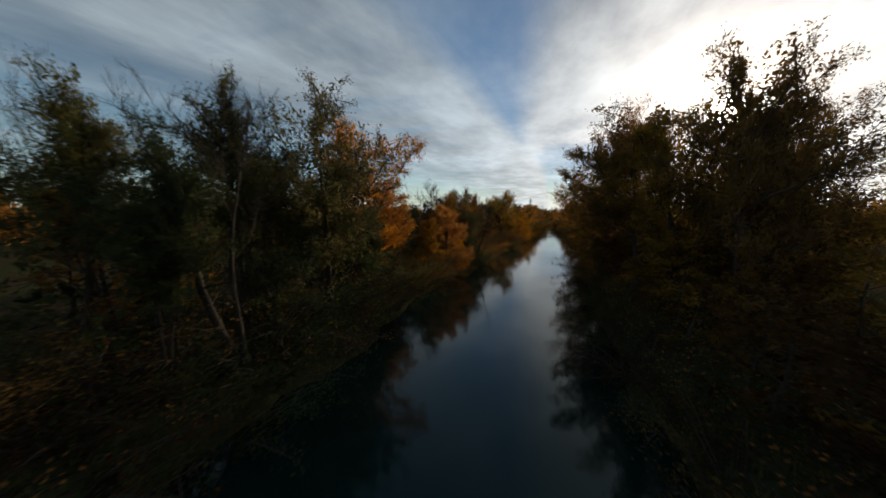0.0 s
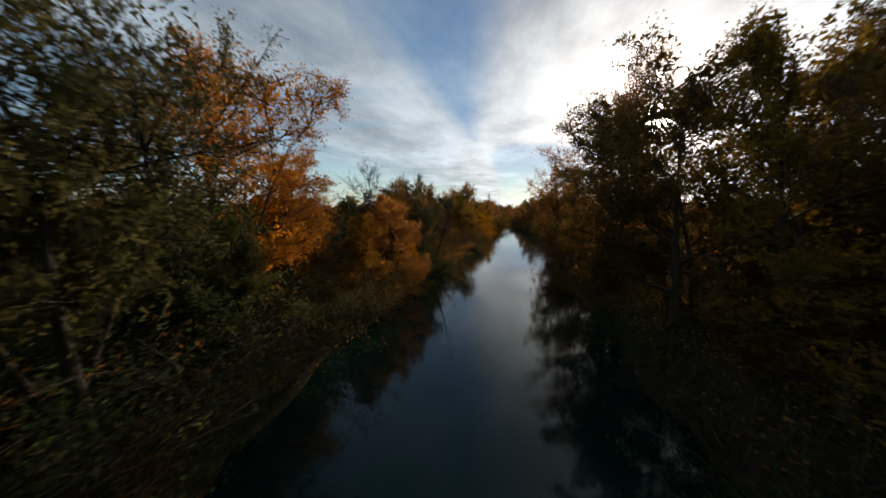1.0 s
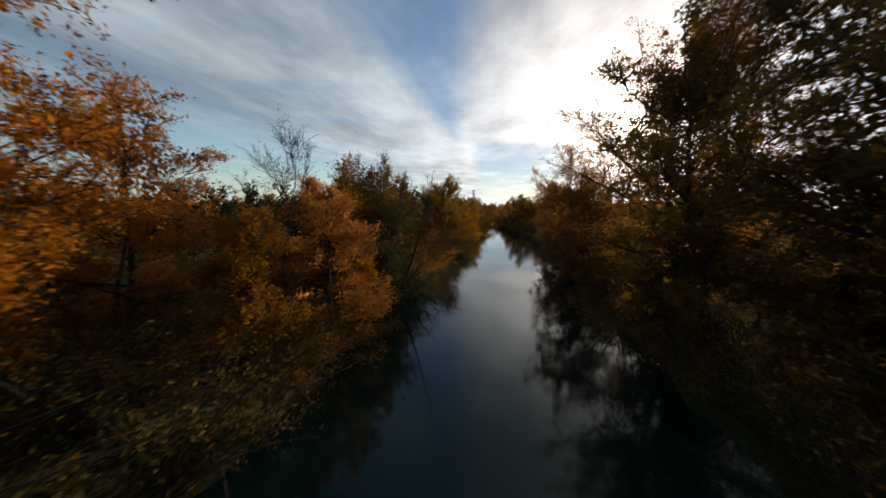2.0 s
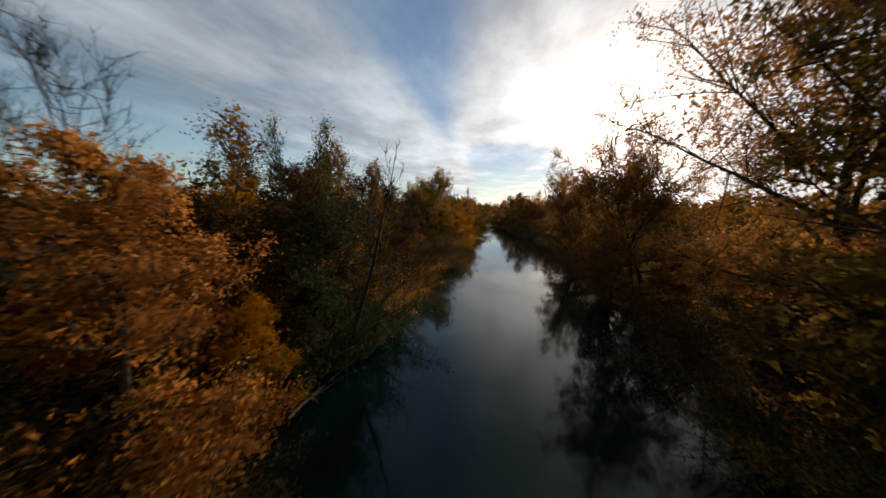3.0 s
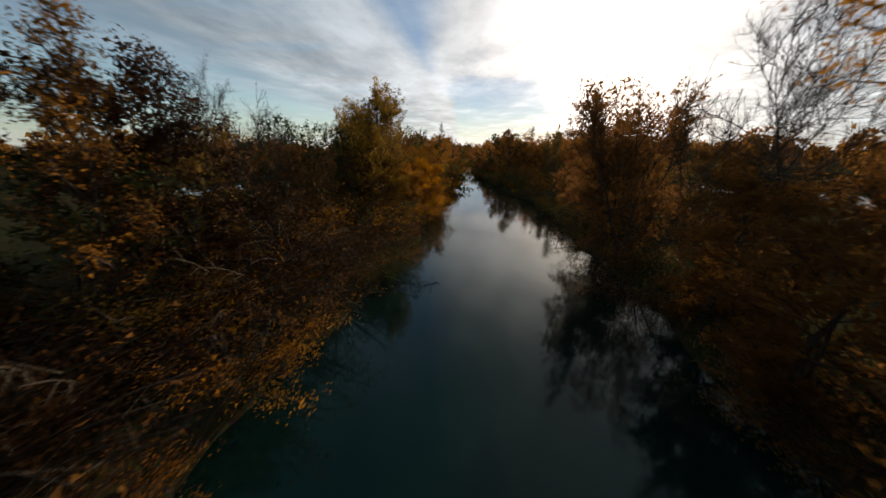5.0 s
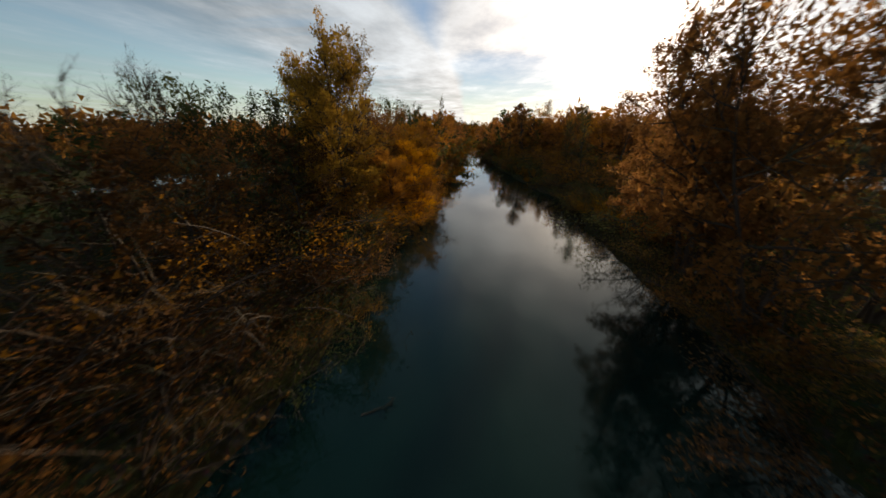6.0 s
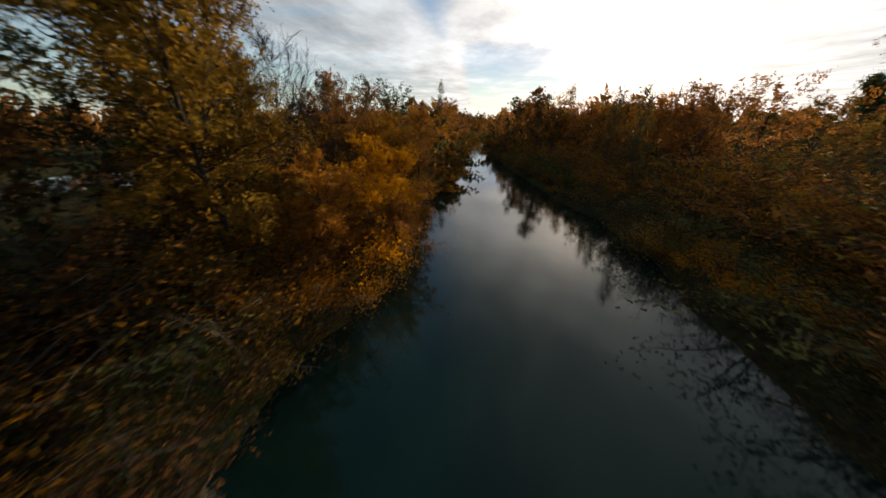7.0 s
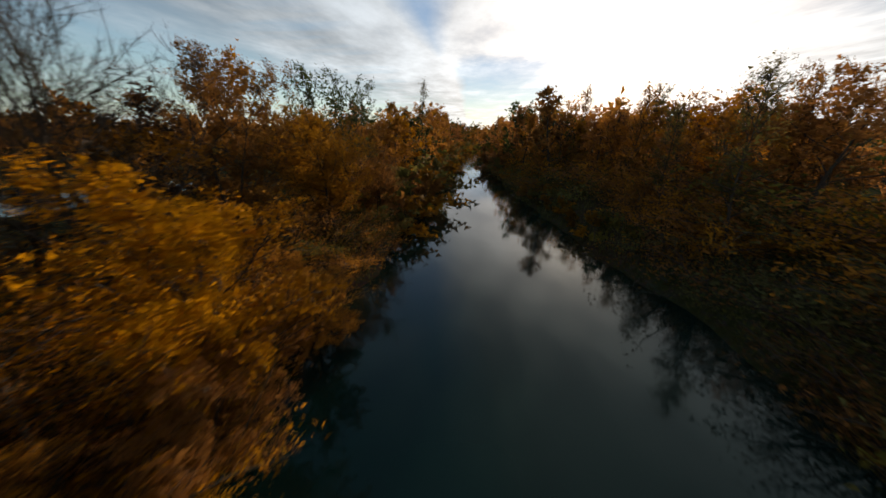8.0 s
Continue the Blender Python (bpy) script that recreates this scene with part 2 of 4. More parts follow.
def wave(x, y, step, seed):
    """A smooth uneven field between about -1 and 1."""
    return (np.sin(x / step + 1.7 * seed) * np.cos(y / (step * 1.3) + seed) + 0.6 * np.sin((x + y * 0.8) / (step * 0.47) + 3.1 * seed) + 0.4 * np.cos((y - x * 0.6) / (step * 0.31) + 0.7 * seed)) / 2


def left_edge(y):
    return np.interp(y, LY, LX) + 0.8 * wave(0 * y, y, 2.6, 1.0) + 0.35 * wave(0 * y, y, 0.9, 6.0)


def right_edge(y):
    return np.interp(y, RY, RX) + 0.8 * wave(0 * y + 9, y, 2.9, 2.0) + 0.35 * wave(0 * y + 4, y, 1.0, 3.0)


def land(x, y):
    """The height of the ground: river bed, bank, flat wooded plain, two ponds."""
    x, y = np.asarray(x, float), np.asarray(y, float)
    out = np.maximum(left_edge(y) - x, x - right_edge(y))
    bank = np.where(out < 0, np.maximum(out * 0.5, -1.6), 1.25 * (1 - np.exp(-np.maximum(out, 0) / 1.6)))
    rough = np.clip(out / 4, 0, 1) * (0.22 * wave(x, y, 5.0, 4.0) + 0.35 * wave(x, y, 23.0, 5.0) + 0.25)
    pond = np.minimum(np.hypot((x + 58) / 16, (y - 140) / 26), np.hypot((x - 66) / 17, (y - 128) / 30)) + 0.07 * wave(x, y, 6.0, 7.0)
    dip = np.clip((1.18 - pond) / 0.3, 0, 1)
    return (bank + rough) * (1 - dip) - 0.8 * dip


def ground_at(x, y):
    return float(land(x, y))


def mesh_from(name, verts, faces, mats, smooth=False):
    mesh = bpy.data.meshes.new(name)
    mesh.from_pydata(np.asarray(verts).tolist(), [], faces if isinstance(faces, list) else faces.tolist())
    for mat in mats:
        mesh.materials.append(mat)
    if smooth:
        mesh.polygons.foreach_set("use_smooth", [True] * len(mesh.polygons))
    mesh.update()
    return mesh


def build_ground():
    far = np.array([90, 120, 160, 220, 320, 500, 900, 1800, 3500])
    xs = np.concatenate((-far[::-1], np.arange(-75, 82, 1.6), far))
    ys = np.concatenate((-far[::-1][:7], np.arange(-75, 180, 1.5), np.arange(180, 430, 5.0), far[far > 430], [2600]))
    ys.sort()
    gx, gy = np.meshgrid(xs, ys)
    # distant ground lies flat and rises a little
    gz = land(gx, gy)
    distance = np.hypot(gx, gy - 60)
    gz = np.where(distance > 420, np.clip((distance - 420) / 130, 0, 6) + 1.0, gz)
    verts = np.stack((gx.ravel(), gy.ravel(), gz.ravel()), 1)
    i = (np.arange(len(ys) - 1)[:, None] * len(xs) + np.arange(len(xs) - 1)[None]).ravel()
    faces = np.stack((i, i + 1, i + 1 + len(xs), i + len(xs)), 1)
    ob = new("ground", mesh_from("ground", verts, faces, [SOIL], True))
    tagged(ob, "dark soil with fallen leaves and grass along the river", "ground", kind="structure")
    sheet = [(-110, -75, 0), (130, -75, 0), (130, 430, 0), (-110, 430, 0)]
    ob = new("water", mesh_from("water", sheet, [(0, 1, 2, 3)], [WATER]))
    tagged(ob, "calm dark green river water mirroring sky and trees", "river", kind="structure")


build_ground()


# ---- plants: stems as tapered tubes, crowns of single leaves ----
class Plant:
    """Collects tubes and leaves, then makes the parts of one plant."""

    def __init__(self, seed):
        self.rng = np.random.default_rng(seed)
        self.wood, self.wood_faces, self.count = [], [], 0
        self.twigs = []

    def tube(self, points, radii, sides):
        points, radii = np.asarray(points, float), np.asarray(radii, float)
        along = np.gradient(points, axis=0)
        along /= np.linalg.norm(along, axis=1)[:, None] + 1e-9
        side = np.cross(along, (0.31, 0.95, 0.05) if abs(along[0, 2]) > 0.6 else (0.1, 0.05, 1.0))
        side /= np.linalg.norm(side, axis=1)[:, None] + 1e-9
        other = np.cross(along, side)
        turn = np.arange(sides) * 2 * np.pi / sides
        ring = points[:, None] + radii[:, None, None] * (np.cos(turn)[None, :, None] * side[:, None] + np.sin(turn)[None, :, None] * other[:, None])
        n, k = len(points), np.arange(sides)
        for a in range(n - 1):
            low, high = self.count + a * sides, self.count + (a + 1) * sides
            self.wood_faces += np.stack((low + k, low + (k + 1) % sides, high + (k + 1) % sides, high + k), 1).tolist()
        self.wood.append(ring.reshape(-1, 3))
        self.count += n * sides

    def line(self, start, way, length, steps, bend, jitter):
        """A wandering line that bends by the vector bend over its length."""
        points, way = [np.asarray(start, float)], np.asarray(way, float)
        for _ in range(steps):
            way = way + np.asarray(bend) / steps + self.rng.normal(0, jitter, 3)
            way = way / np.linalg.norm(way)
            points.append(points[-1] + way * length / steps)
        return np.array(points)

    def add_twigs(self, start, way, length):
        self.twigs.append((start, way, length))

    def wood_mesh(self, name, mat, thin=0.009):
        if self.twigs:
            start, way, length = (np.concatenate(some) for some in zip(*self.twigs))
            tip = start + way * length[:, None]
            side = np.cross(way, (0.2, 0.1, 1.0))
            side /= np.linalg.norm(side, axis=1)[:, None] + 1e-9
            other = np.cross(way, side)
            r = thin * (0.8 + 0.6 * length[:, None])
            verts = np.stack((start + side * r, start - side * r * 0.5 + other * r * 0.87, tip), 1).reshape(-1, 3)
            self.wood_faces += (self.count + np.arange(3 * len(start)).reshape(-1, 3)).tolist()
            self.wood.append(verts)
            self.count += len(verts)
        return mesh_from(name, np.concatenate(self.wood), self.wood_faces, [mat], True)

    def leaf_mesh(self, name, mat, number, size, droop=0.0, spread=0.13, slim=0.66, inner=0, inner_size=0.7, core=None):
        """Leaves along the twigs; inner: larger sprays nearer to the heart of the crown, core(at) being its axis."""
        start, way, length = (np.concatenate(some) for some in zip(*self.twigs))
        rng, total = self.rng, number + inner
        pick = rng.integers(0, len(start), total)
        at = start[pick] + way[pick] * (length[pick] * rng.uniform(0.15, 1.12, total))[:, None] + rng.normal(0, spread, (total, 3))
        size = np.full(total, float(size))
        if inner:
            heart = core(at[number:])
            at[number:] = heart + (at[number:] - heart) * rng.uniform(0.3, 0.86, (inner, 1))
            size[number:] = inner_size
        axis = way[pick] * 0.5 + rng.normal(0, 0.75, (total, 3))
        axis[:, 2] -= droop
        axis /= np.linalg.norm(axis, axis=1)[:, None]
        across = np.cross(axis, rng.normal(0, 1, (total, 3)))
        across /= np.linalg.norm(across, axis=1)[:, None]
        long = size[:, None] * rng.uniform(0.55, 1.3, (total, 1))
        skew = rng.uniform(-0.35, 0.35, (total, 1))
        verts = np.stack((at - axis * long * 0.5 + across * long * slim * (0.5 + skew), at + axis * long * 0.6, at - axis * long * 0.4 - across * long * slim * (0.5 - skew)), 1).reshape(-1, 3)
        return mesh_from(name, verts, np.arange(3 * total).reshape(-1, 3), [mat])


PROFILES = {
    "round": lambda u: np.sin(np.pi * (0.16 + 0.68 * u)) ** 0.7,
    "cone": lambda u: 0.14 + 0.86 * (1 - u) ** 0.75 * min(1.0, 0.55 + 3 * u),
    "vase": lambda u: (0.55 + 0.6 * u) * (1 - 0.75 * max(0.0, u - 0.6) / 0.4),
    "column": lambda u: 0.75 * (1 - u) ** 0.4 + 0.2,
}


def tree_parts(seed, height, spread, base, profile, limbs, branches, twigs, leaves, size, mat, bark=None, rise=(8, 52), droop=0.0, leaf_droop=0.0, lean=(0, 0), stems=1, twig=0.8, thick=0.017, wander=0.05, slim=0.66, inner=0.28, inner_size=0.75, joined=False, clump=0.45):
    """The meshes of one tree: trunk, each limb with its branches and, unless bare, the crown."""
    bark = bark or BARK
    body, rng = Plant(seed), np.random.default_rng(seed + 500)
    trunk_lines = []
    for s in range(stems):
        tilt = np.array((lean[0], lean[1], 1.0)) + (rng.normal(0, 0.16, 3) * (1, 1, 0) if stems > 1 else 0)
        tall = height * (0.70 if profile in ("round", "vase") and leaves else 0.88) * (1.0 if s == 0 else rng.uniform(0.75, 0.95))
        line = body.line((rng.normal(0, 0.25), rng.normal(0, 0.25), 0) if stems > 1 else (0, 0, 0), tilt / np.linalg.norm(tilt), tall, 10, (-lean[0] * 0.4, -lean[1] * 0.4, 0), wander)
        line[0, 2] -= 0.6
        f = np.linspace(0, 1, 11)
        radius = height * thick * (1 - 0.93 * f ** 0.85) * (1.0 if s == 0 else 0.7)
        radius[0] *= 1.45
        body.tube(line, radius, 5 if joined else 8)
        trunk_lines.append((line, radius))
    made = [body.wood_mesh("trunk", bark)]
    every, rest = Plant(seed + 77), Plant(seed + 78)
    for k in range(limbs):
        top = rest if joined else Plant(seed * 100 + k)
        line, radius = trunk_lines[k % stems]
        u = (k + rng.uniform(0.1, 0.9)) / limbs
        f = base + (0.99 - base) * u
        at = np.array([np.interp(f * 10, np.arange(11), line[:, i]) for i in range(3)])
        thickness = float(np.interp(f * 10, np.arange(11), radius))
        turn = k * 2.399 + rng.uniform(-0.5, 0.5)
        angle = radians(rise[0] + (rise[1] - rise[0]) * u ** 1.5 + rng.uniform(-10, 10))
        long = spread * PROFILES[profile](u) * rng.uniform(0.84, 1.08) / max(0.62, np.cos(angle))
        way = np.array((np.cos(turn) * np.cos(angle), np.sin(turn) * np.cos(angle), np.sin(angle)))
        limb = top.line(at, way, long, 6, (0, 0, 0.30 - 1.5 * droop), 0.11 if leaves else 0.17)
        top.tube(limb, np.linspace(max(0.03, thickness * 0.55) if leaves else max(0.018, thickness * 0.3), 0.014 if leaves else 0.006, 7), 3 if joined else 5)
        number = max(3, int(branches * (0.5 + 0.5 * long / spread)))
        lines = [limb[3:]]
        for j in range(number):
            g = rng.uniform(0.18, 0.98) * 6
            i = min(5, int(g))
            begin = limb[i] + (limb[i + 1] - limb[i]) * (g - i)
            forward = (limb[i + 1] - limb[i]) / (np.linalg.norm(limb[i + 1] - limb[i]) + 1e-9)
            out = forward + rng.normal(0, 0.66, 3)
            out /= np.linalg.norm(out)
            reach = long * rng.uniform(0.26, 0.48) * (1.2 - 0.1 * g)
            some = top.line(begin, out, reach, 3, (0, 0, 0.25 - 2.2 * droop), 0.13)
            if not joined:
                top.tube(some, np.linspace(0.038, 0.011, 4) if leaves else np.linspace(0.017, 0.005, 4), 3)
            lines.append(some)
        for some in lines:
            g = rng.uniform(clump if leaves else 0.05, 1.0, twigs) * (len(some) - 1)
            i = np.minimum(g.astype(int), len(some) - 2)
            begin = some[i] + (some[i + 1] - some[i]) * (g - i)[:, None]
            forward = some[i + 1] - some[i]
            forward /= np.linalg.norm(forward, axis=1)[:, None] + 1e-9
            out = forward * (0.45 if leaves else 0.9) + rng.normal(0, 0.8 if leaves else 0.55, (twigs, 3)) + (0, 0, 0.2 - 1.8 * droop)
            out /= np.linalg.norm(out, axis=1)[:, None]
            reach = twig * rng.uniform(0.5, 1.4, twigs)
            every.add_twigs(begin, out, reach)
            if not joined:
                top.add_twigs(begin, out, reach)
        if not joined:
            made.append(top.wood_mesh("limb", bark))
    if joined:
        made.append(rest.wood_mesh("branch_mass", bark))
    line = trunk_lines[0][0]

    def core(at):
        return np.stack([np.interp(at[:, 2] - height * 0.06, line[:, 2], line[:, i]) for i in (0, 1)] + [at[:, 2] - height * 0.03], 1)

    made.append(every.leaf_mesh("crown", mat, leaves, size, leaf_droop, slim=slim, inner=int(leaves * inner), inner_size=inner_size, core=core) if leaves else None)
    return made


def put_parts(thing, parts):
    for mesh in parts:
        if mesh:
            ob = new(mesh.name.split(".")[0], mesh)
            ob.parent = thing
            if ob.name.split(".")[0] in ("branch_mass", "stem_mass"):
                tagged(ob, kind="stuff")
    return thing


def recoloured(parts, mat):
    """The same plant with leaves of another colour."""
    crown = parts[-1].copy()
    crown.materials.clear()
    crown.materials.append(mat)
    return (*parts[:-1], crown)


KINDS = {}


def kind_of_tree(key, parts, name, label, category="tree"):
    """Notes a kind of plant; its height is taken from its uppermost leaves or twigs."""
    tops = [np.percentile([v.co.z for v in mesh.vertices], 99.3) for mesh in parts if mesh]
    tall = float(max(tops))
    KINDS[key] = dict(parts=parts, name=name, label=label, tall=tall, category=category, first=None)


def plant(key, x, y, tall, turn=None, group="trees along the river", broad=1.0, tilt=(0, 0)):
    """Stands one plant of a kind on the ground, tall metres high."""
    k = KINDS[key]
    turn = random.uniform(0, 360) if turn is None else turn
    s = tall / k["tall"]
    m = pose(x, y, ground_at(x, y) - 0.05, tilt[0], tilt[1], turn) @ Matrix.Diagonal((s * broad, s * broad, s, 1))
    if k["first"] is None:
        ob = put_parts(new(k["name"]), k["parts"])
        tagged(ob, k["label"], k["category"], group)
        ob.matrix_basis = m
        k["first"] = ob
        return ob
    first = k["first"]
    kept, first.scale = first.scale.copy(), (1, 1, 1)
    ob = copy_thing(first, m)
    first.scale = kept
    ob["group"] = group
    return ob


oak_a = tree_parts(11, 19, 6.0, 0.22, "round", 30, 9, 9, 36000, 0.138, ORANGE, rise=(8, 60), thick=0.017, stems=3, wander=0.07, inner=0.20, inner_size=0.30, twig=0.62, clump=0.5)
oak_b = tree_parts(12, 19, 5.8, 0.14, "round", 28, 9, 9, 25000, 0.16, RUST, rise=(8, 60), thick=0.018, stems=2, wander=0.07, inner=0.26, inner_size=0.32, twig=0.6, clump=0.5)
oak_c = tree_parts(13, 19, 6.4, 0.46, "vase", 22, 10, 8, 24000, 0.125, RUST, rise=(14, 56), thick=0.020, wander=0.09, stems=2, inner=0.05, inner_size=0.25, twig=0.55, clump=0.6)
oak_d = tree_parts(14, 15, 5.3, 0.06, "round", 28, 8, 8, 22000, 0.160, RUST, rise=(6, 58), stems=2, inner=0.22, inner_size=0.32, twig=0.6, clump=0.5)
oak_e = tree_parts(15, 20, 8.6, 0.18, "round", 26, 12, 9, 76000, 0.102, RUST, rise=(16, 64), thick=0.022, wander=0.09, stems=3, inner=0.30, inner_size=0.20, twig=0.7, clump=0.2)
oak_f = tree_parts(16, 18, 5.4, 0.84, "round", 22, 11, 9, 24000, 0.11, RUST, rise=(6, 62), thick=0.018, wander=0.07, stems=2, inner=0.0, twig=0.6, clump=0.4)
willow_a = tree_parts(21, 18, 5.4, 0.58, "round", 38, 10, 9, 32000, 0.16, WILLOW, bark=DARK_BARK, rise=(22, 62), droop=0.05, leaf_droop=0.5, stems=3, slim=0.48, twig=0.6, inner=0.34, inner_size=0.36, clump=0.3)
willow_b = tree_parts(22, 18, 5.8, 0.42, "round", 40, 9, 9, 33000, 0.16, WILLOW, bark=DARK_BARK, rise=(14, 60), droop=0.05, leaf_droop=0.5, stems=3, slim=0.48, twig=0.6, inner=0.24, inner_size=0.36, clump=0.3)
maple = tree_parts(31, 10, 4.8, 0.04, "cone", 34, 8, 8, 29000, 0.118, AMBER, rise=(-6, 44), thick=0.014, leaf_droop=0.3, inner=0.12, inner_size=0.22, twig=0.55)
poplar = tree_parts(41, 17, 5.0, 0.08, "round", 38, 8, 8, 34000, 0.148, GOLD, rise=(16, 58), thick=0.016, inner=0.2, inner_size=0.30, twig=0.6, clump=0.5)
thin_a = tree_parts(51, 14, 1.9, 0.10, "column", 24, 6, 5, 4600, 0.13, YELLOW, rise=(38, 68), thick=0.009, lean=(0.06, 0.0), inner=0.05, inner_size=0.3)
thin_b = tree_parts(52, 14, 1.7, 0.20, "column", 22, 6, 5, 3200, 0.13, OLIVE, rise=(40, 70), thick=0.009, lean=(-0.05, 0.05), inner=0.05, inner_size=0.3)
bare_a = tree_parts(61, 14, 5.0, 0.22, "vase", 26, 15, 16, 0, 0, None, rise=(26, 64), thick=0.013, twig=0.62, wander=0.08)
bare_b = tree_parts(62, 14, 4.6, 0.20, "round", 28, 15, 16, 0, 0, None, rise=(22, 62), thick=0.012, twig=0.55, stems=3)
old_tree = tree_parts(63, 15, 4.8, 0.30, "vase", 18, 13, 14, 0, 0, None, bark=DARK_BARK, rise=(26, 62), thick=0.024, twig=0.6, wander=0.09, stems=2)
snag = tree_parts(71, 13, 1.7, 0.55, "column", 9, 3, 4, 0, 0, None, bark=DARK_BARK, rise=(30, 64), thick=0.013, lean=(0.44, -0.2), twig=0.5, wander=0.05)
spire = tree_parts(81, 15, 1.5, 0.10, "column", 28, 4, 4, 1500, 0.19, OLIVE, rise=(58, 80), thick=0.008, twig=0.6, inner=0.0)
pine = tree_parts(91, 13, 3.8, 0.20, "cone", 34, 7, 7, 11000, 0.20, NEEDLE, rise=(2, 46), thick=0.015, slim=0.30)
dense = tree_parts(92, 13, 5.2, 0.06, "round", 26, 7, 6, 9000, 0.20, GREEN, rise=(3, 52), stems=2, inner=0.2, inner_size=0.32)
wood_a = tree_parts(101, 15, 5.2, 0.05, "round", 17, 6, 4, 2600, 0.30, RUST, rise=(3, 55), joined=True, inner=0.1, inner_size=0.55)
wood_b = tree_parts(102, 15, 4.0, 0.05, "cone", 17, 6, 4, 2500, 0.29, BROWN, rise=(14, 60), joined=True, inner=0.1, inner_size=0.55)
wood_c = tree_parts(103, 15, 4.6, 0.10, "vase", 16, 7, 4, 1700, 0.33, YELLOW, rise=(20, 60), joined=True, inner=0.06, inner_size=0.5)
far_a = tree_parts(104, 15, 5.0, 0.05, "round", 14, 4, 4, 950, 0.55, RUST, rise=(3, 58), joined=True, inner=0.1, inner_size=0.9)
far_b = tree_parts(105, 15, 3.6, 0.05, "cone", 14, 4, 4, 850, 0.52, BROWN, rise=(20, 66), joined=True, inner=0.1, inner_size=0.9)

kind_of_tree("oak_orange", oak_a, "oak_tree", "broad oak in orange autumn leaf on the river bank")
kind_of_tree("oak_orange_b", recoloured(oak_b, ORANGE), "oak_tree", "tall oak with orange leaves and dark limbs")
kind_of_tree("oak_rust", oak_b, "oak_tree", "tall oak with rust brown leaves by the water")
kind_of_tree("oak_russet", recoloured(oak_a, BROWN), "oak_tree", "round crowned oak with russet brown leaves")
kind_of_tree("oak_wide", oak_e, "oak_tree", "great open oak with thin rust foliage and fanning dark limbs")
kind_of_tree("oak_high", oak_f, "oak_tree", "oak with a high open crown of thin rust leaves")
kind_of_tree("oak_bronze", recoloured(oak_b, BRONZE), "oak_tree", "tall shaded oak with dull bronze leaves by the water")
kind_of_tree("oak_bronze_open", recoloured(oak_c, BRONZE), "oak_tree", "open oak with bronze leaves and dark spreading limbs")
kind_of_tree("oak_brown", recoloured(oak_d, BROWN), "oak_tree", "low spreading oak with dark brown leaves")
kind_of_tree("oak_dark", recoloured(oak_d, SHADE_RED), "oak_tree", "oak with red brown leaves darkened in colour for shade")
kind_of_tree("willow", willow_a, "willow_tree", "olive green willow with feathery drooping foliage")
kind_of_tree("willow_b", willow_b, "willow_tree", "broad olive willow turning yellow at the bank")
kind_of_tree("willow_green", recoloured(willow_a, GREEN), "willow_tree", "dark green willow with several stems on the bank")
kind_of_tree("willow_rust", recoloured(willow_b, BROWN), "willow_tree", "domed willow with rust brown foliage over the water")
kind_of_tree("maple_yellow", recoloured(oak_d, OCHRE), "maple_tree", "bushy yellow brown tree leaning over the water")
kind_of_tree("maple", maple, "maple_tree", "bright amber maple hanging over the water's edge")
kind_of_tree("maple_brown", recoloured(maple, BROWN), "maple_tree", "bushy brown maple under taller trees on the bank")
kind_of_tree("poplar", poplar, "poplar_tree", "tall poplar with a domed crown of golden leaves")
kind_of_tree("thin", thin_a, "birch_tree", "slender tree with sparse yellow leaves")
kind_of_tree("thin_brown", recoloured(thin_a, BROWN), "birch_tree", "slender tree with sparse red brown leaves")
kind_of_tree("thin_b", thin_b, "birch_tree", "slender tree with a few olive leaves on it")
kind_of_tree("bare", bare_a, "bare_tree", "leafless spreading tree with fine dark twigs")
kind_of_tree("bare_b", bare_b, "bare_tree", "leafless tree with several upright dark stems")
kind_of_tree("old_tree", old_tree, "bare_tree", "leafless old tree with thick crooked dark limbs")
kind_of_tree("snag", snag, "dead_tree", "dead leaning trunk with a few broken branches")
kind_of_tree("spire", spire, "columnar_tree", "narrow upright tree with thin olive foliage")
kind_of_tree("pine", pine, "pine_tree", "dark green pine among autumn trees")
kind_of_tree("dense", dense, "round_tree", "dense round tree with dark green leaves")
kind_of_tree("dense_dark", recoloured(dense, SHADE_RED), "round_tree", "dense tree with red brown leaves, shade put into their colour")
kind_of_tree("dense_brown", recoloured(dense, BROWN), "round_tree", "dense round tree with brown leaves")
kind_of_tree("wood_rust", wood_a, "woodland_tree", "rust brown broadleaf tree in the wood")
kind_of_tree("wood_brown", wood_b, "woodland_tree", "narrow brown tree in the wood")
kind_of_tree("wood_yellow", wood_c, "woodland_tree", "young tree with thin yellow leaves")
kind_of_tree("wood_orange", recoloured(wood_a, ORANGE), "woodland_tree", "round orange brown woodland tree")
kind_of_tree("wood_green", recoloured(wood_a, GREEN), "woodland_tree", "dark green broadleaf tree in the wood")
kind_of_tree("wood_dark", recoloured(wood_a, SHADE_RED), "woodland_tree", "red brown tree in the wood, leaf colour darkened for shade")
kind_of_tree("wood_bronze", recoloured(wood_a, BRONZE), "woodland_tree", "shaded bronze green tree in the wood")
kind_of_tree("far_rust", far_a, "woodland_tree", "distant rust brown broadleaf tree")
kind_of_tree("far_brown", far_b, "woodland_tree", "distant narrow brown tree")
kind_of_tree("far_yellow", recoloured(far_b, YELLOW), "woodland_tree", "distant tree with thin yellow leaves")
kind_of_tree("far_green", recoloured(far_a, GREEN), "woodland_tree", "distant dark green broadleaf tree")


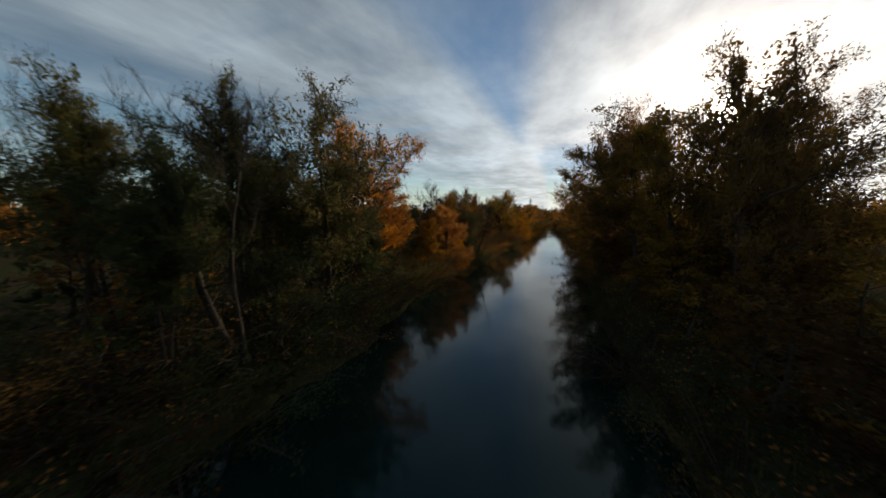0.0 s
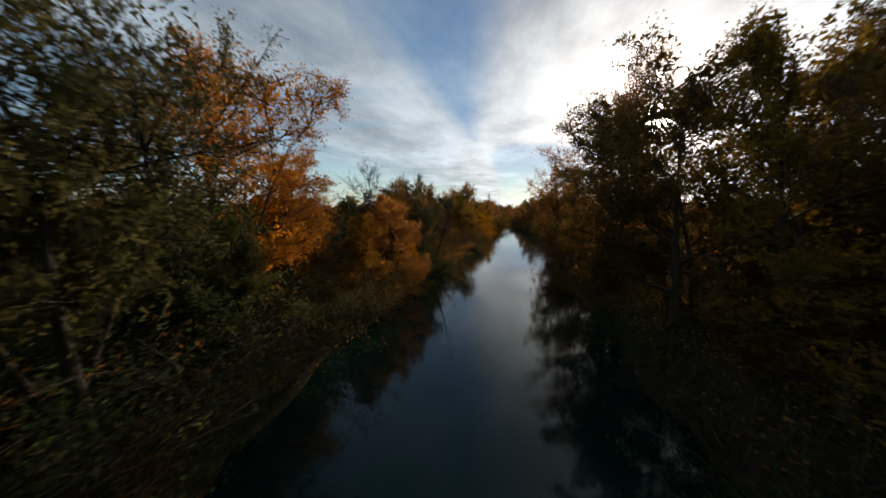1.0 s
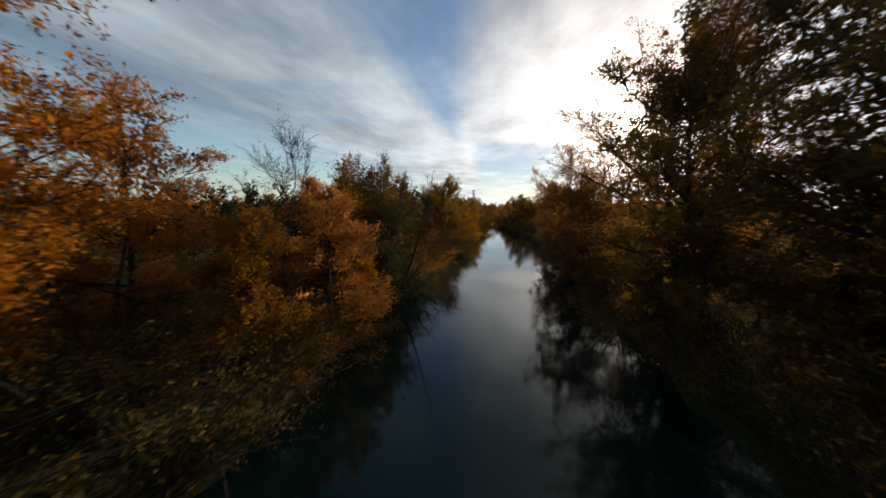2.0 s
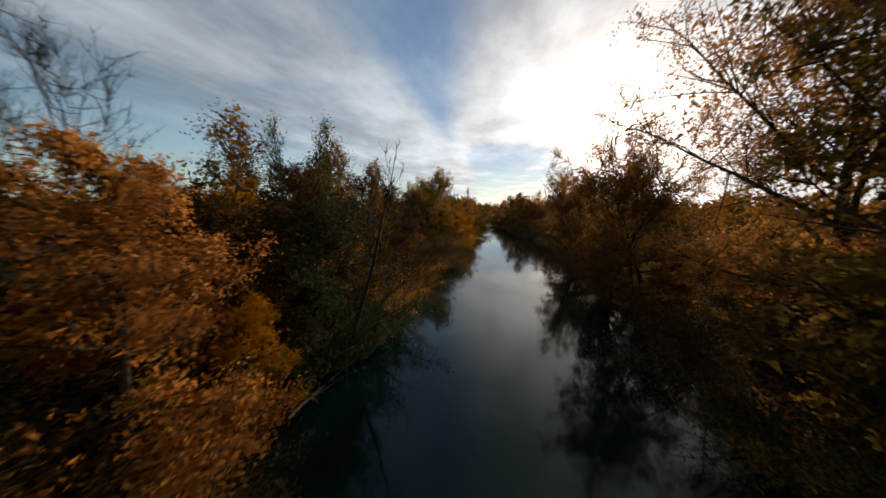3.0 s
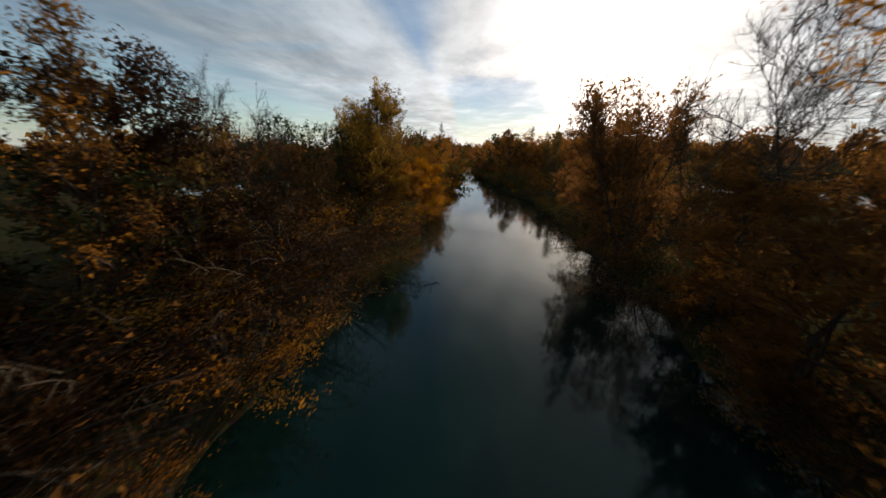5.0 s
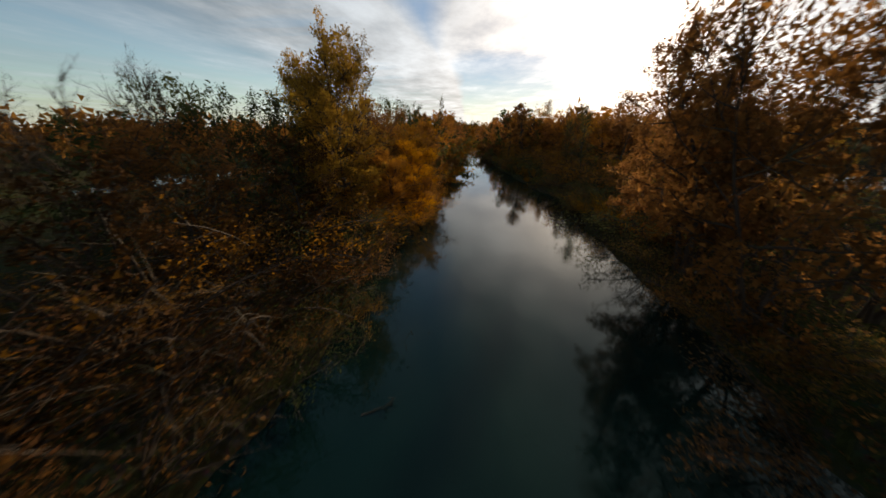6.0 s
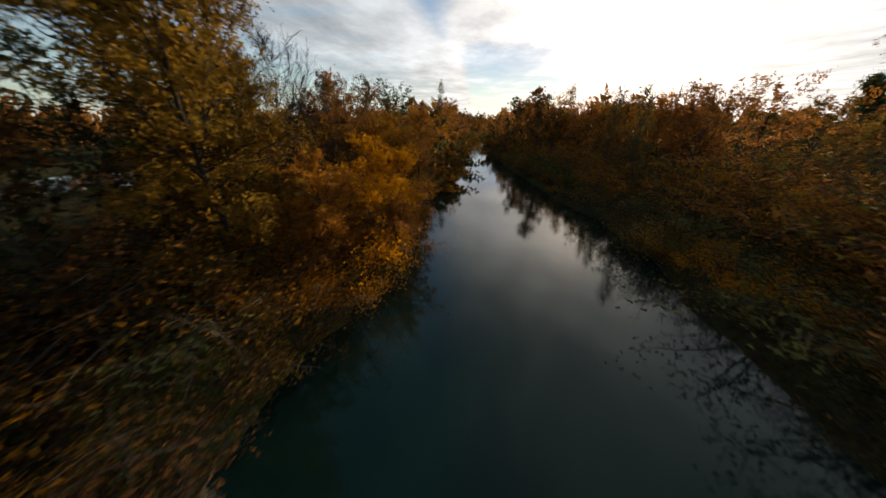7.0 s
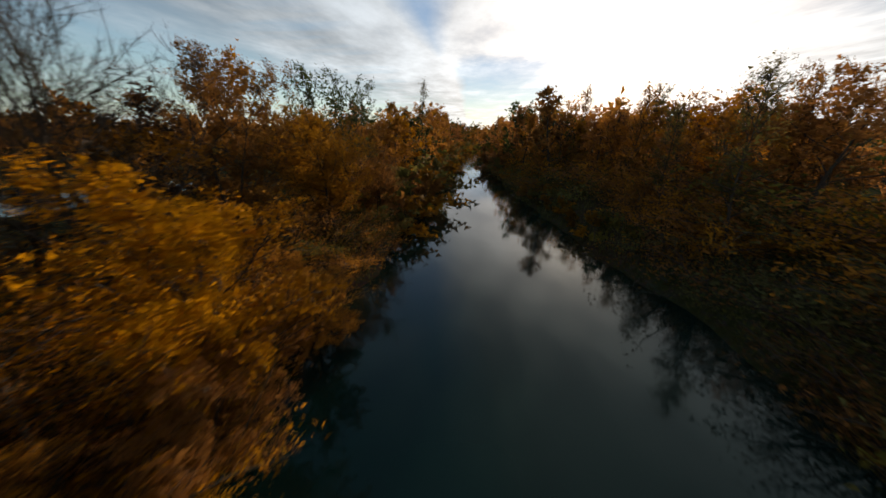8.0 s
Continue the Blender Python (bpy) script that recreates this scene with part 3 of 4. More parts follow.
def shrub_parts(seed, height, spread, stems, leaves, size, mat, arch=0.5, slim=0.6, inner=0.3, bark=None):
    """The meshes of a shrub: arching stems and foliage."""
    body, rng = Plant(seed), np.random.default_rng(seed + 900)
    for k in range(stems):
        turn, out = k * 2.399 + rng.uniform(-0.4, 0.4), rng.uniform(0.1, 1.15)
        way = np.array((np.cos(turn) * out, np.sin(turn) * out, 1.0))
        long = height * rng.uniform(0.75, 1.2)
        line = body.line((np.cos(turn) * 0.3, np.sin(turn) * 0.3, -0.3), way / np.linalg.norm(way), long, 5, (np.cos(turn) * arch * spread / height, np.sin(turn) * arch * spread / height, -arch * 0.6), 0.10)
        body.tube(line, np.linspace(0.04, 0.010, 6), 3)
        number = 12
        g = rng.uniform(0.4, 5.0, number)
        i = np.minimum(g.astype(int), 4)
        begin = line[i] + (line[i + 1] - line[i]) * (g - i)[:, None]
        out = rng.normal(0, 0.7, (number, 3)) + (np.cos(turn) * 0.4, np.sin(turn) * 0.4, 0.30)
        out /= np.linalg.norm(out, axis=1)[:, None]
        body.add_twigs(begin, out, rng.uniform(0.4, 1.1, number))
    crown = body.leaf_mesh("foliage", mat, leaves, size, 0.1, 0.16, slim, int(leaves * inner), size * 1.25, lambda at: at * (0.5, 0.5, 0.6)) if leaves else None
    return body.wood_mesh("stem_mass", bark or BARK, 0.010), crown


shrub_a = shrub_parts(201, 3.6, 2.8, 14, 4200, 0.074, OLIVE, inner=0.15)
shrub_b = shrub_parts(202, 3.0, 2.8, 14, 4000, 0.074, BROWN, 0.8, inner=0.15)
bare_bush = shrub_parts(208, 2.6, 2.8, 20, 0, 0, None, 0.9)
thicket = shrub_parts(204, 3.4, 2.4, 26, 450, 0.13, BROWN, 0.9, 0.6, 0.0)
kind_of_tree("shrub_olive", shrub_a, "shrub", "olive green shrub on the river bank", "shrub")
kind_of_tree("shrub_yellow", recoloured(shrub_a, YELLOW), "shrub", "yellow brown shrub on the river bank", "shrub")
kind_of_tree("shrub_orange", recoloured(shrub_b, ORANGE), "shrub", "orange leaved shrub at the water's edge", "shrub")
kind_of_tree("shrub_amber", recoloured(shrub_a, AMBER), "shrub", "bright amber shrub at the water's edge", "shrub")
kind_of_tree("shrub_brown", shrub_b, "shrub", "brown bramble shrub with arching stems", "shrub")
kind_of_tree("shrub_green", recoloured(shrub_b, GREEN), "shrub", "dark green bramble shrub", "shrub")
kind_of_tree("shrub_dark", recoloured(shrub_b, SHADE_RED), "shrub", "brown shrub on the bank, leaf colour darkened for shade", "shrub")
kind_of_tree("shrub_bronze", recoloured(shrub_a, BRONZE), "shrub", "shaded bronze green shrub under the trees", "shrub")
kind_of_tree("shrub_rust", recoloured(shrub_a, RUST), "shrub", "rust brown shrub under the trees", "shrub")
bramble = shrub_parts(207, 2.2, 2.4, 10, 1250, 0.100, BRIAR, 0.9, 0.6, 0.1)
kind_of_tree("bramble", bramble, "bramble_bush", "low dark green bramble on the open bank", "shrub")
kind_of_tree("bramble_brown", recoloured(bramble, BROWN), "bramble_bush", "low brown bramble on the open bank", "shrub")
kind_of_tree("bramble_olive", recoloured(bramble, OLIVE), "bramble_bush", "low olive bramble on the open bank", "shrub")
bank_bush = shrub_parts(209, 4.0, 3.4, 12, 1500, 0.150, RUST, 0.7, 0.6, 0.15)
kind_of_tree("bank_bush", bank_bush, "shrub", "rust brown rounded bush on the open bank", "shrub")
kind_of_tree("bank_bush_brown", recoloured(bank_bush, BROWN), "shrub", "dull brown rounded bush on the open bank", "shrub")
kind_of_tree("bank_bush_olive", recoloured(bank_bush, OLIVE), "shrub", "olive brown rounded bush on the open bank", "shrub")
kind_of_tree("bank_bush_gold", recoloured(bank_bush, OCHRE), "shrub", "yellow brown rounded bush on the open bank", "shrub")
far_shrub = shrub_parts(206, 4.0, 3.4, 6, 330, 0.55, BROWN, 0.6, 0.7, 0.1)
kind_of_tree("far_shrub", far_shrub, "shrub", "brown bush at the distant water's edge", "shrub")
kind_of_tree("far_shrub_green", recoloured(far_shrub, OLIVE), "shrub", "olive bush at the distant water's edge", "shrub")
kind_of_tree("bare_bush", bare_bush, "bare_bush", "leafless bush of thin dark twigs on the bank", "shrub")
kind_of_tree("thicket", thicket, "thicket", "tangle of brown twigs with a few dead leaves", "shrub")


# ---- the west bank: willows and an orange oak first, then mixed wood ----
WEST = "trees of the west bank"
for row in (
    ("old_tree", -22.2, 10.2, 17.4, 20, WEST, 0.4, (0, -16)), ("willow", -26.3, 10.5, 16.2, 40, WEST, 0.82), ("willow_green", -15.6, 8.8, 12.2, 10, WEST, 0.68), ("old_tree", -14.4, 11.4, 15.0, 130, WEST, 0.85), ("willow", -17.8, 14.4, 15.9, 150, WEST, 0.85),
    ("bare", -19.8, 17.2, 16.6, 20, WEST, 0.8), ("willow_b", -17.2, 20.6, 17.4, 80, WEST, 0.92), ("dense", -20.5, 19.5, 9.5, 0), ("dense", -16.2, 16.2, 6.0, 90), ("dense", -18.2, 26.4, 8.4, 140), ("dense", -23.5, 26, 12.0, 200),
    ("oak_orange", -20.6, 31.3, 18.8, 30, WEST, 0.945), ("oak_orange_b", -22.5, 39.0, 13.6, 100, WEST, 1.1), ("maple", -14.4, 45.0, 9.8, 0, WEST, 1.08), ("maple", -14.4, 49.2, 4.8, 200, WEST, 1.1), ("willow", -17.2, 27.6, 7.0, 70),
    ("bare", -19.8, 47.0, 13.4, 60, WEST, 0.9), ("thin", -15.6, 50.4, 12.4, 20, WEST, 1.1), ("thin", -17.8, 54.0, 11.6, 250, WEST, 1.2), ("thin_b", -16.4, 55.4, 12.6, 80, WEST, 0.5), ("thin_b", -15.3, 58.0, 13.2, 200, WEST, 0.75),
    ("wood_green", -21.5, 47.5, 8.6, 20), ("wood_dark", -19.8, 53.0, 8.8, 80), ("wood_green", -23.5, 54.0, 9.6, 120), ("wood_bronze", -20.2, 58.0, 9.4, 200),
    ("dense_dark", -16.2, 50.8, 8.4, 30), ("dense", -15.2, 54.4, 8.4, 220), ("wood_dark", -25.5, 50.0, 9.0, 240), ("wood_green", -24.5, 61.0, 10.0, 10), ("wood_bronze", -21.0, 66.0, 10.2, 70),
    ("thin_brown", -14.8, 61.2, 12.4, 140), ("snag", -12.6, 55.2, 11.6, 0),
):
    plant(*row)
for row in (
    ("dense_dark", -17.0, 53.5, 8.2, 40, WEST, 1.2), ("dense_dark", -16.4, 60.0, 8.2, 160, WEST, 1.1), ("thin_brown", -15.4, 56.6, 10.6, 40), ("oak_dark", -17.5, 62.8, 11.6, 0),
    ("oak_dark", -20.0, 68.2, 13.0, 50), ("oak_dark", -17.5, 77.0, 12.5, 90), ("thin_brown", -16.6, 71.8, 13.0, 0, WEST, 1.05), ("bare", -18.4, 78.0, 12.4, 120, WEST, 0.8), ("bare_b", -18.0, 85.5, 11.4, 20),
    ("dense_brown", -17.6, 90.2, 8.8, 0), ("dense", -20.8, 97.8, 11.2, 30, WEST, 0.85), ("bare", -24.0, 93.5, 12.0, 90, WEST, 0.8),
    ("poplar", -13.4, 102.2, 15.3, 0, WEST, 0.97), ("poplar", -18.8, 107.4, 13.2, 140, WEST, 1.05), ("dense", -17.4, 104.6, 10.6, 80), ("oak_rust", -20.5, 113.0, 12.4, 10, WEST, 0.8), ("bare_b", -16.6, 115.6, 12.8, 0), ("bare_b", -19.2, 114.6, 13.2, 90), ("bare", -20.5, 118.0, 15.4, 30), ("bare_b", -17.8, 117.4, 12.2, 150), ("wood_dark", -19.6, 121.5, 9.4, 40), ("oak_russet", -16.3, 123.0, 12.3, 0, WEST, 0.95), ("dense_brown", -14.0, 132.0, 9.6, 0),
    ("dense", -15.2, 141.0, 13.6, 60, WEST, 0.8), ("wood_rust", -21.5, 134.0, 13.0, 10), ("spire", -10.6, 164.0, 15.8, 0), ("willow_rust", -11.4, 126.0, 8.8, 40, WEST, 1.2), ("willow_rust", -9.4, 131.5, 6.4, 150, WEST, 1.2),
):
    plant(*row)

# ---- the east bank: tall oaks over the water, an open stretch, then a belt of wood ----
EAST = "trees of the east bank"
for row in (
    ("oak_bronze", 11.3, 23.2, 18.3, 150, EAST, 0.68), ("oak_bronze", 15.5, 28.5, 15.0, 60), ("oak_bronze", 9.6, 29.0, 16.5, 130),
    ("oak_bronze", 9.6, 36.8, 18.8, 200, EAST, 1.1), ("oak_bronze", 14.8, 32.5, 18.4, 290),
    ("wood_bronze", 16.0, 35.5, 9.6, 30), ("wood_dark", 19.5, 33.0, 10.0, 130), ("wood_bronze", 13.0, 40.0, 9.0, 210), ("wood_bronze", 21.0, 38.5, 10.4, 300), ("wood_dark", 17.5, 29.5, 9.0, 70),
    ("wood_bronze", 17.0, 43.0, 9.6, 10), ("wood_dark", 22.0, 45.0, 9.6, 90), ("wood_rust", 26.0, 50.0, 9.6, 140), ("wood_bronze", 20.5, 50.0, 9.2, 250), ("wood_dark", 30.0, 47.0, 10.0, 330), ("wood_bronze", 27.0, 42.0, 10.4, 60),
    ("oak_bronze_open", 15.5, 38.5, 19.6, 20), ("oak_bronze", 6.8, 46.0, 19.6, 80, EAST, 1.15),
    ("oak_wide", 10.9, 53.0, 22.4, 0, EAST, 0.95), ("oak_high", 6.4, 66.4, 17.2, 250, EAST, 0.85), ("oak_brown", 7.2, 62.8, 12.4, 30, EAST, 1.15), ("bare", 12.2, 75.4, 14.7, 220), ("bare_b", 11.8, 80.6, 13.9, 0), ("bare_b", 14.5, 86.5, 13.6, 40),
    ("dense_brown", 9.6, 86.0, 13.5, 0, EAST, 0.75), ("oak_russet", 10.5, 92.0, 13.3, 0, EAST, 1.1), ("oak_brown", 8.2, 71.0, 8.6, 200, EAST, 1.3), ("oak_brown", 9.6, 77.0, 8.6, 80, EAST, 1.2),
):
    plant(*row)
for row in (
    ("oak_brown", 13.0, 95.4, 11.6, 40, EAST, 0.9), ("wood_rust", 30, 129.7, 11.2, 0), ("dense_brown", 24.0, 128.6, 11.2, 0, EAST, 0.62), ("wood_rust", 24, 136, 11.0, 70),
    ("thin_b", 14.8, 123.4, 10.8, 0, EAST, 1.1), ("thin_b", 15.0, 131.0, 9.2, 20), ("bare_b", 18.5, 150.0, 12.4, 80), ("thin", 18, 161, 14.6, 0),
    ("bare_b", 20.5, 138.0, 12.6, 50), ("thin", 17.5, 142.0, 12.2, 170), ("thin_b", 21.0, 146.0, 12.8, 250), ("bare_b", 14.0, 158.0, 12.2, 300),
    ("wood_rust", 17, 170, 13.0, 0), ("bare_b", 16, 181, 15.0, 10), ("wood_rust", 36, 130, 10.0, 20), ("pine", 42, 130, 12.0, 40, EAST, 0.85),
):
    plant(*row)

# ---- undergrowth at the water's edge ----
EDGE = "bank shrubs"
for key, x, y, tall in (
    ("shrub_amber", -11.7, 61.9, 2.9), ("shrub_orange", -11.8, 65.8, 1.6), ("shrub_amber", -11.7, 71.0, 2.9),
    ("shrub_yellow", -11.2, 74.5, 2.4), ("maple_yellow", -9.0, 110.6, 7.4), ("maple_yellow", -7.4, 114.4, 4.6), ("maple_yellow", -7.2, 108.6, 4.8), ("maple_yellow", -10.2, 105.6, 6.4), ("shrub_bronze", -9.0, 85.0, 2.0), ("shrub_brown", -8.9, 87.8, 1.8), ("shrub_green", -9.3, 83.0, 2.2), ("shrub_orange", -8.6, 105.6, 3.4), ("shrub_yellow", -7.7, 106.8, 3.2), ("shrub_amber", -8.4, 109.0, 3.0), ("shrub_green", -8.2, 105.0, 2.4),
    ("shrub_orange", -10.4, 101.5, 2.6), ("shrub_brown", 10.4, 111.2, 1.4), ("shrub_orange", 11.9, 97.6, 2.2), ("shrub_amber", 10.9, 107.6, 2.3), ("shrub_orange", 11.2, 103.6, 2.2), ("bank_bush_gold", 15.6, 113.6, 3.2), ("bank_bush", 21.0, 118.0, 4.6), ("bank_bush_gold", 18.0, 105.0, 3.4),
    ("shrub_brown", 11.5, 111.0, 3.2), ("shrub_olive", -14.8, 29.0, 4.2), ("shrub_olive", -15.0, 33.5, 4.2),
    ("maple_brown", -15.2, 39.5, 7.6), ("shrub_olive", -13.8, 37.0, 4.0), ("shrub_green", -14.4, 52.5, 4.0), ("shrub_green", -13.0, 57.5, 3.6),
):
    plant(key, x, y, tall, group=EDGE, broad=1.2 if key == "maple_yellow" else 1.0)

rng = random.Random(5)


def edge_at(side, y):
    return float(left_edge(np.float64(y)) if side < 0 else right_edge(np.float64(y)))


for side in (-1, 1):
    y = -4.0
    while y < 128:
        open_stretch = side > 0 and y > 96
        for row in range(5 if open_stretch else 3 if side < 0 else 1):
            away = (1.4 if open_stretch else 0.45 if y < 50 or 80 < y < 100 else 0.8) + row * 2.7 + rng.uniform(-0.5, 1.0)
            # dim stretches of bank get darker leaf colours, which stand in for shade
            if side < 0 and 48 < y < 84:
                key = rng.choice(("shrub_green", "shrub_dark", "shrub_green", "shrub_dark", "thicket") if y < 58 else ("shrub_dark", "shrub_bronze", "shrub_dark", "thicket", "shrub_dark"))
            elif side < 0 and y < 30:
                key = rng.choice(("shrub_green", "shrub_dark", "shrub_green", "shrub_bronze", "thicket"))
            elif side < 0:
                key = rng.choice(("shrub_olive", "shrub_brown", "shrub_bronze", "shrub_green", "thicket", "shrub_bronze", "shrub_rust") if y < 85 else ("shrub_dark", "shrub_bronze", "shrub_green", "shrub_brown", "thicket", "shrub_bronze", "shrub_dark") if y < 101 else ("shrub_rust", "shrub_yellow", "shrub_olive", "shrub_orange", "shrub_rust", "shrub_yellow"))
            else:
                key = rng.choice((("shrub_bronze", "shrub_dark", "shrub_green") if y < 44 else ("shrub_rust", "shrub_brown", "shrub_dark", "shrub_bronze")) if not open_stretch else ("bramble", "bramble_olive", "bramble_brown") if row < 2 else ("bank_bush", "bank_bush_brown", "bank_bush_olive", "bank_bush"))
            if side < 0 and row == 0 and (47 < y < 57 or min(abs(y - 61.9), abs(y - 65.8), abs(y - 71.2)) < 2.4):
                continue
            tall = rng.uniform(0.6, 1.1) + row * 0.75 if open_stretch else rng.uniform(1.7, 3.0) + row * 0.7
            plant(key, edge_at(side, y) + side * away, y + rng.uniform(-1, 1), tall, group=EDGE, broad=rng.uniform(1.0, 1.5))
        y += rng.uniform(3.6, 4.8)

for i in range(75):
    y = rng.uniform(96, 165)
    away = rng.uniform(1.2, 15)
    plant(rng.choice(("bramble", "bramble_brown", "bramble_olive") if away < 5 else ("bank_bush", "bank_bush_brown", "bank_bush_olive", "bank_bush_gold")), edge_at(1, y) + away, y, rng.uniform(0.9, 1.6) + away * 0.26, group=EDGE, broad=rng.uniform(1.3, 1.9))

for i in range(7):
    y = 64 + i * 5.6 + rng.uniform(-0.8, 0.8)
    plant("bare_bush", edge_at(-1, y) - rng.uniform(1.6, 3.6), y, rng.uniform(1.3, 2.0), group=EDGE, broad=rng.uniform(1.0, 1.3))

# ---- the wood behind, thinning into distance ----
WOOD = "wood behind the banks"
for i in range(50):
    y = 0 + i * 3.6 + rng.uniform(-1.2, 1.2)
    x = edge_at(-1, y) - rng.choice((rng.uniform(6, 9), rng.uniform(10, 15), rng.uniform(15, 26)))
    if np.hypot((x + 58) / 16, (y - 140) / 26) > 1.3:
        # from 46 to 104 m the shade is put in by choosing darker leaves
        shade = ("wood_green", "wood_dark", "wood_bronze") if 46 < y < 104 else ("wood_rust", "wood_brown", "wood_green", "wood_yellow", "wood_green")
        plant(rng.choice(shade), x, y, rng.uniform(6.0, 10.0), group=WOOD, broad=1.25)
for i in range(26):
    y = 2 + i * 3.4 + rng.uniform(-1.2, 1.2)
    x = edge_at(1, y) + rng.choice((rng.uniform(5, 9), rng.uniform(9, 14), rng.uniform(14, 24)))
    if 68 < y < 96 and x < 20:
        continue
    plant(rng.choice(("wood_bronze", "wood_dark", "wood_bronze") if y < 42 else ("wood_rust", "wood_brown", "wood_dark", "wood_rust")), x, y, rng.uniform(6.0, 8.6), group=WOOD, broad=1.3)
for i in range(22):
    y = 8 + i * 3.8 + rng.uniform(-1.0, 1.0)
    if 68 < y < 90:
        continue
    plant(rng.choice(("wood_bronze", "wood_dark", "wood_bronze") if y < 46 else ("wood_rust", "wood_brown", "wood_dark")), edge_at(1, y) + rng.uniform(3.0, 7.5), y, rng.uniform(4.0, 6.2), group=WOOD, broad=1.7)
for i in range(22):
    y = 104 + i * 3.3 + rng.uniform(-1, 1)
    x = edge_at(1, y) + rng.uniform(6, 26)
    tall = rng.uniform(2.0, 3.0) + max(0.0, (x - 18) * 0.42)
    plant(rng.choice(("wood_rust", "wood_green", "wood_rust", "wood_bronze")), x, y, tall, group=WOOD, broad=1.5)
for i in range(24):
    y = 126 + i * 2.2 + rng.uniform(-1, 1)
    plant(rng.choice(("wood_orange", "wood_rust", "wood_yellow", "wood_rust")), edge_at(1, y) + rng.uniform(12.0, 17), y, rng.uniform(8.8, 11.0), group=WOOD, broad=1.3)
for i in range(28):
    y = 152 + i * 6.2 + rng.uniform(-2, 2)
    for side in (-1, 1):
        for row in range(2):
            if y > 225 and side > 0 and row == 0 and i % 3:
                continue
            plant(rng.choice(("far_rust", "far_brown", "far_yellow", "far_green", "far_rust")), edge_at(side, y) + side * (3.4 + row * 7 + rng.uniform(0, 3)), y, rng.uniform(8.5, 13.5), group=WOOD, broad=1.2)


for i in range(58):
    y = 128 + i * 3.1
    for side in (-1, 1):
        plant(rng.choice(("far_shrub", "far_shrub_green")), edge_at(side, y) + side * rng.uniform(0.6, 2.2), y, rng.uniform(2.4, 4.6) if y > 168 or side < 0 else rng.uniform(1.0, 2.2), group=WOOD, broad=rng.uniform(1.0, 1.4))
for i in range(26):
    plant(rng.choice(("far_rust", "far_brown", "far_green")), rng.uniform(-40, 8), rng.uniform(262, 345), rng.uniform(9, 13), group=WOOD, broad=1.4)
# the wood goes on unseen behind the flight's start, added to block skylight
for i in range(11):
    y = -42 + i * 3.7 + rng.uniform(-1, 1)
    for side in (-1, 1):
        plant(rng.choice(("far_rust", "far_brown", "far_green")), edge_at(side, y) + side * rng.uniform(3, 16), y, rng.uniform(10, 16), group=WOOD, broad=1.2)


def build_far_woods():
    """Belts of distant trees, too many to count, as loose crowns of large leaf sprays."""
    r = np.random.default_rng(77)
    at, size = [], []
    for k in range(620):
        turn = r.uniform(-2.2, 2.2)
        far = r.uniform(120, 420) if abs(turn) > 0.25 else r.uniform(330, 480)
        x, y = far * np.sin(turn), 60 + far * np.cos(turn)
        if -30 < x - np.interp(y, LY, LX) < 34 and y < 330:
            continue
        if np.hypot((x + 58) / 16, (y - 140) / 26) < 1.5 or np.hypot((x - 66) / 17, (y - 128) / 30) < 1.5:
            continue
        tall, wide = r.uniform(9, 15), r.uniform(2.8, 5.0)
        n = 150
        d = r.normal(0, 1, (n, 3))
        d /= np.linalg.norm(d, axis=1)[:, None]
        d *= r.uniform(0.5, 1.0, (n, 1)) * (1 + 0.35 * np.sin(3.1 * d[:, :1] * 3 + k) * np.cos(d[:, 1:2] * 7))
        at.append(np.stack((x + d[:, 0] * wide, y + d[:, 1] * wide, 1.5 + tall * 0.52 + d[:, 2] * tall * 0.48), 1))
        size.append(np.full(n, 1.6 + far / 300))
    at, size = np.concatenate(at), np.concatenate(size)[:, None]
    n = len(at)
    a, b = r.normal(0, 1, (n, 3)), r.normal(0, 1, (n, 3))
    a /= np.linalg.norm(a, axis=1)[:, None]
    b = np.cross(a, b)
    b /= np.linalg.norm(b, axis=1)[:, None]
    c = np.cross(a, b) * size * 0.15
    verts = np.stack((at - a * size * 0.6, at + b * size * 0.5 + c, at + a * size * 0.6), 1).reshape(-1, 3)
    ob = new("far_woods", mesh_from("far_woods", verts, np.arange(3 * n).reshape(-1, 3), [DISTANT]))
    tagged(ob, "distant belt of brown autumn woodland", "woodland", kind="stuff")


build_far_woods()


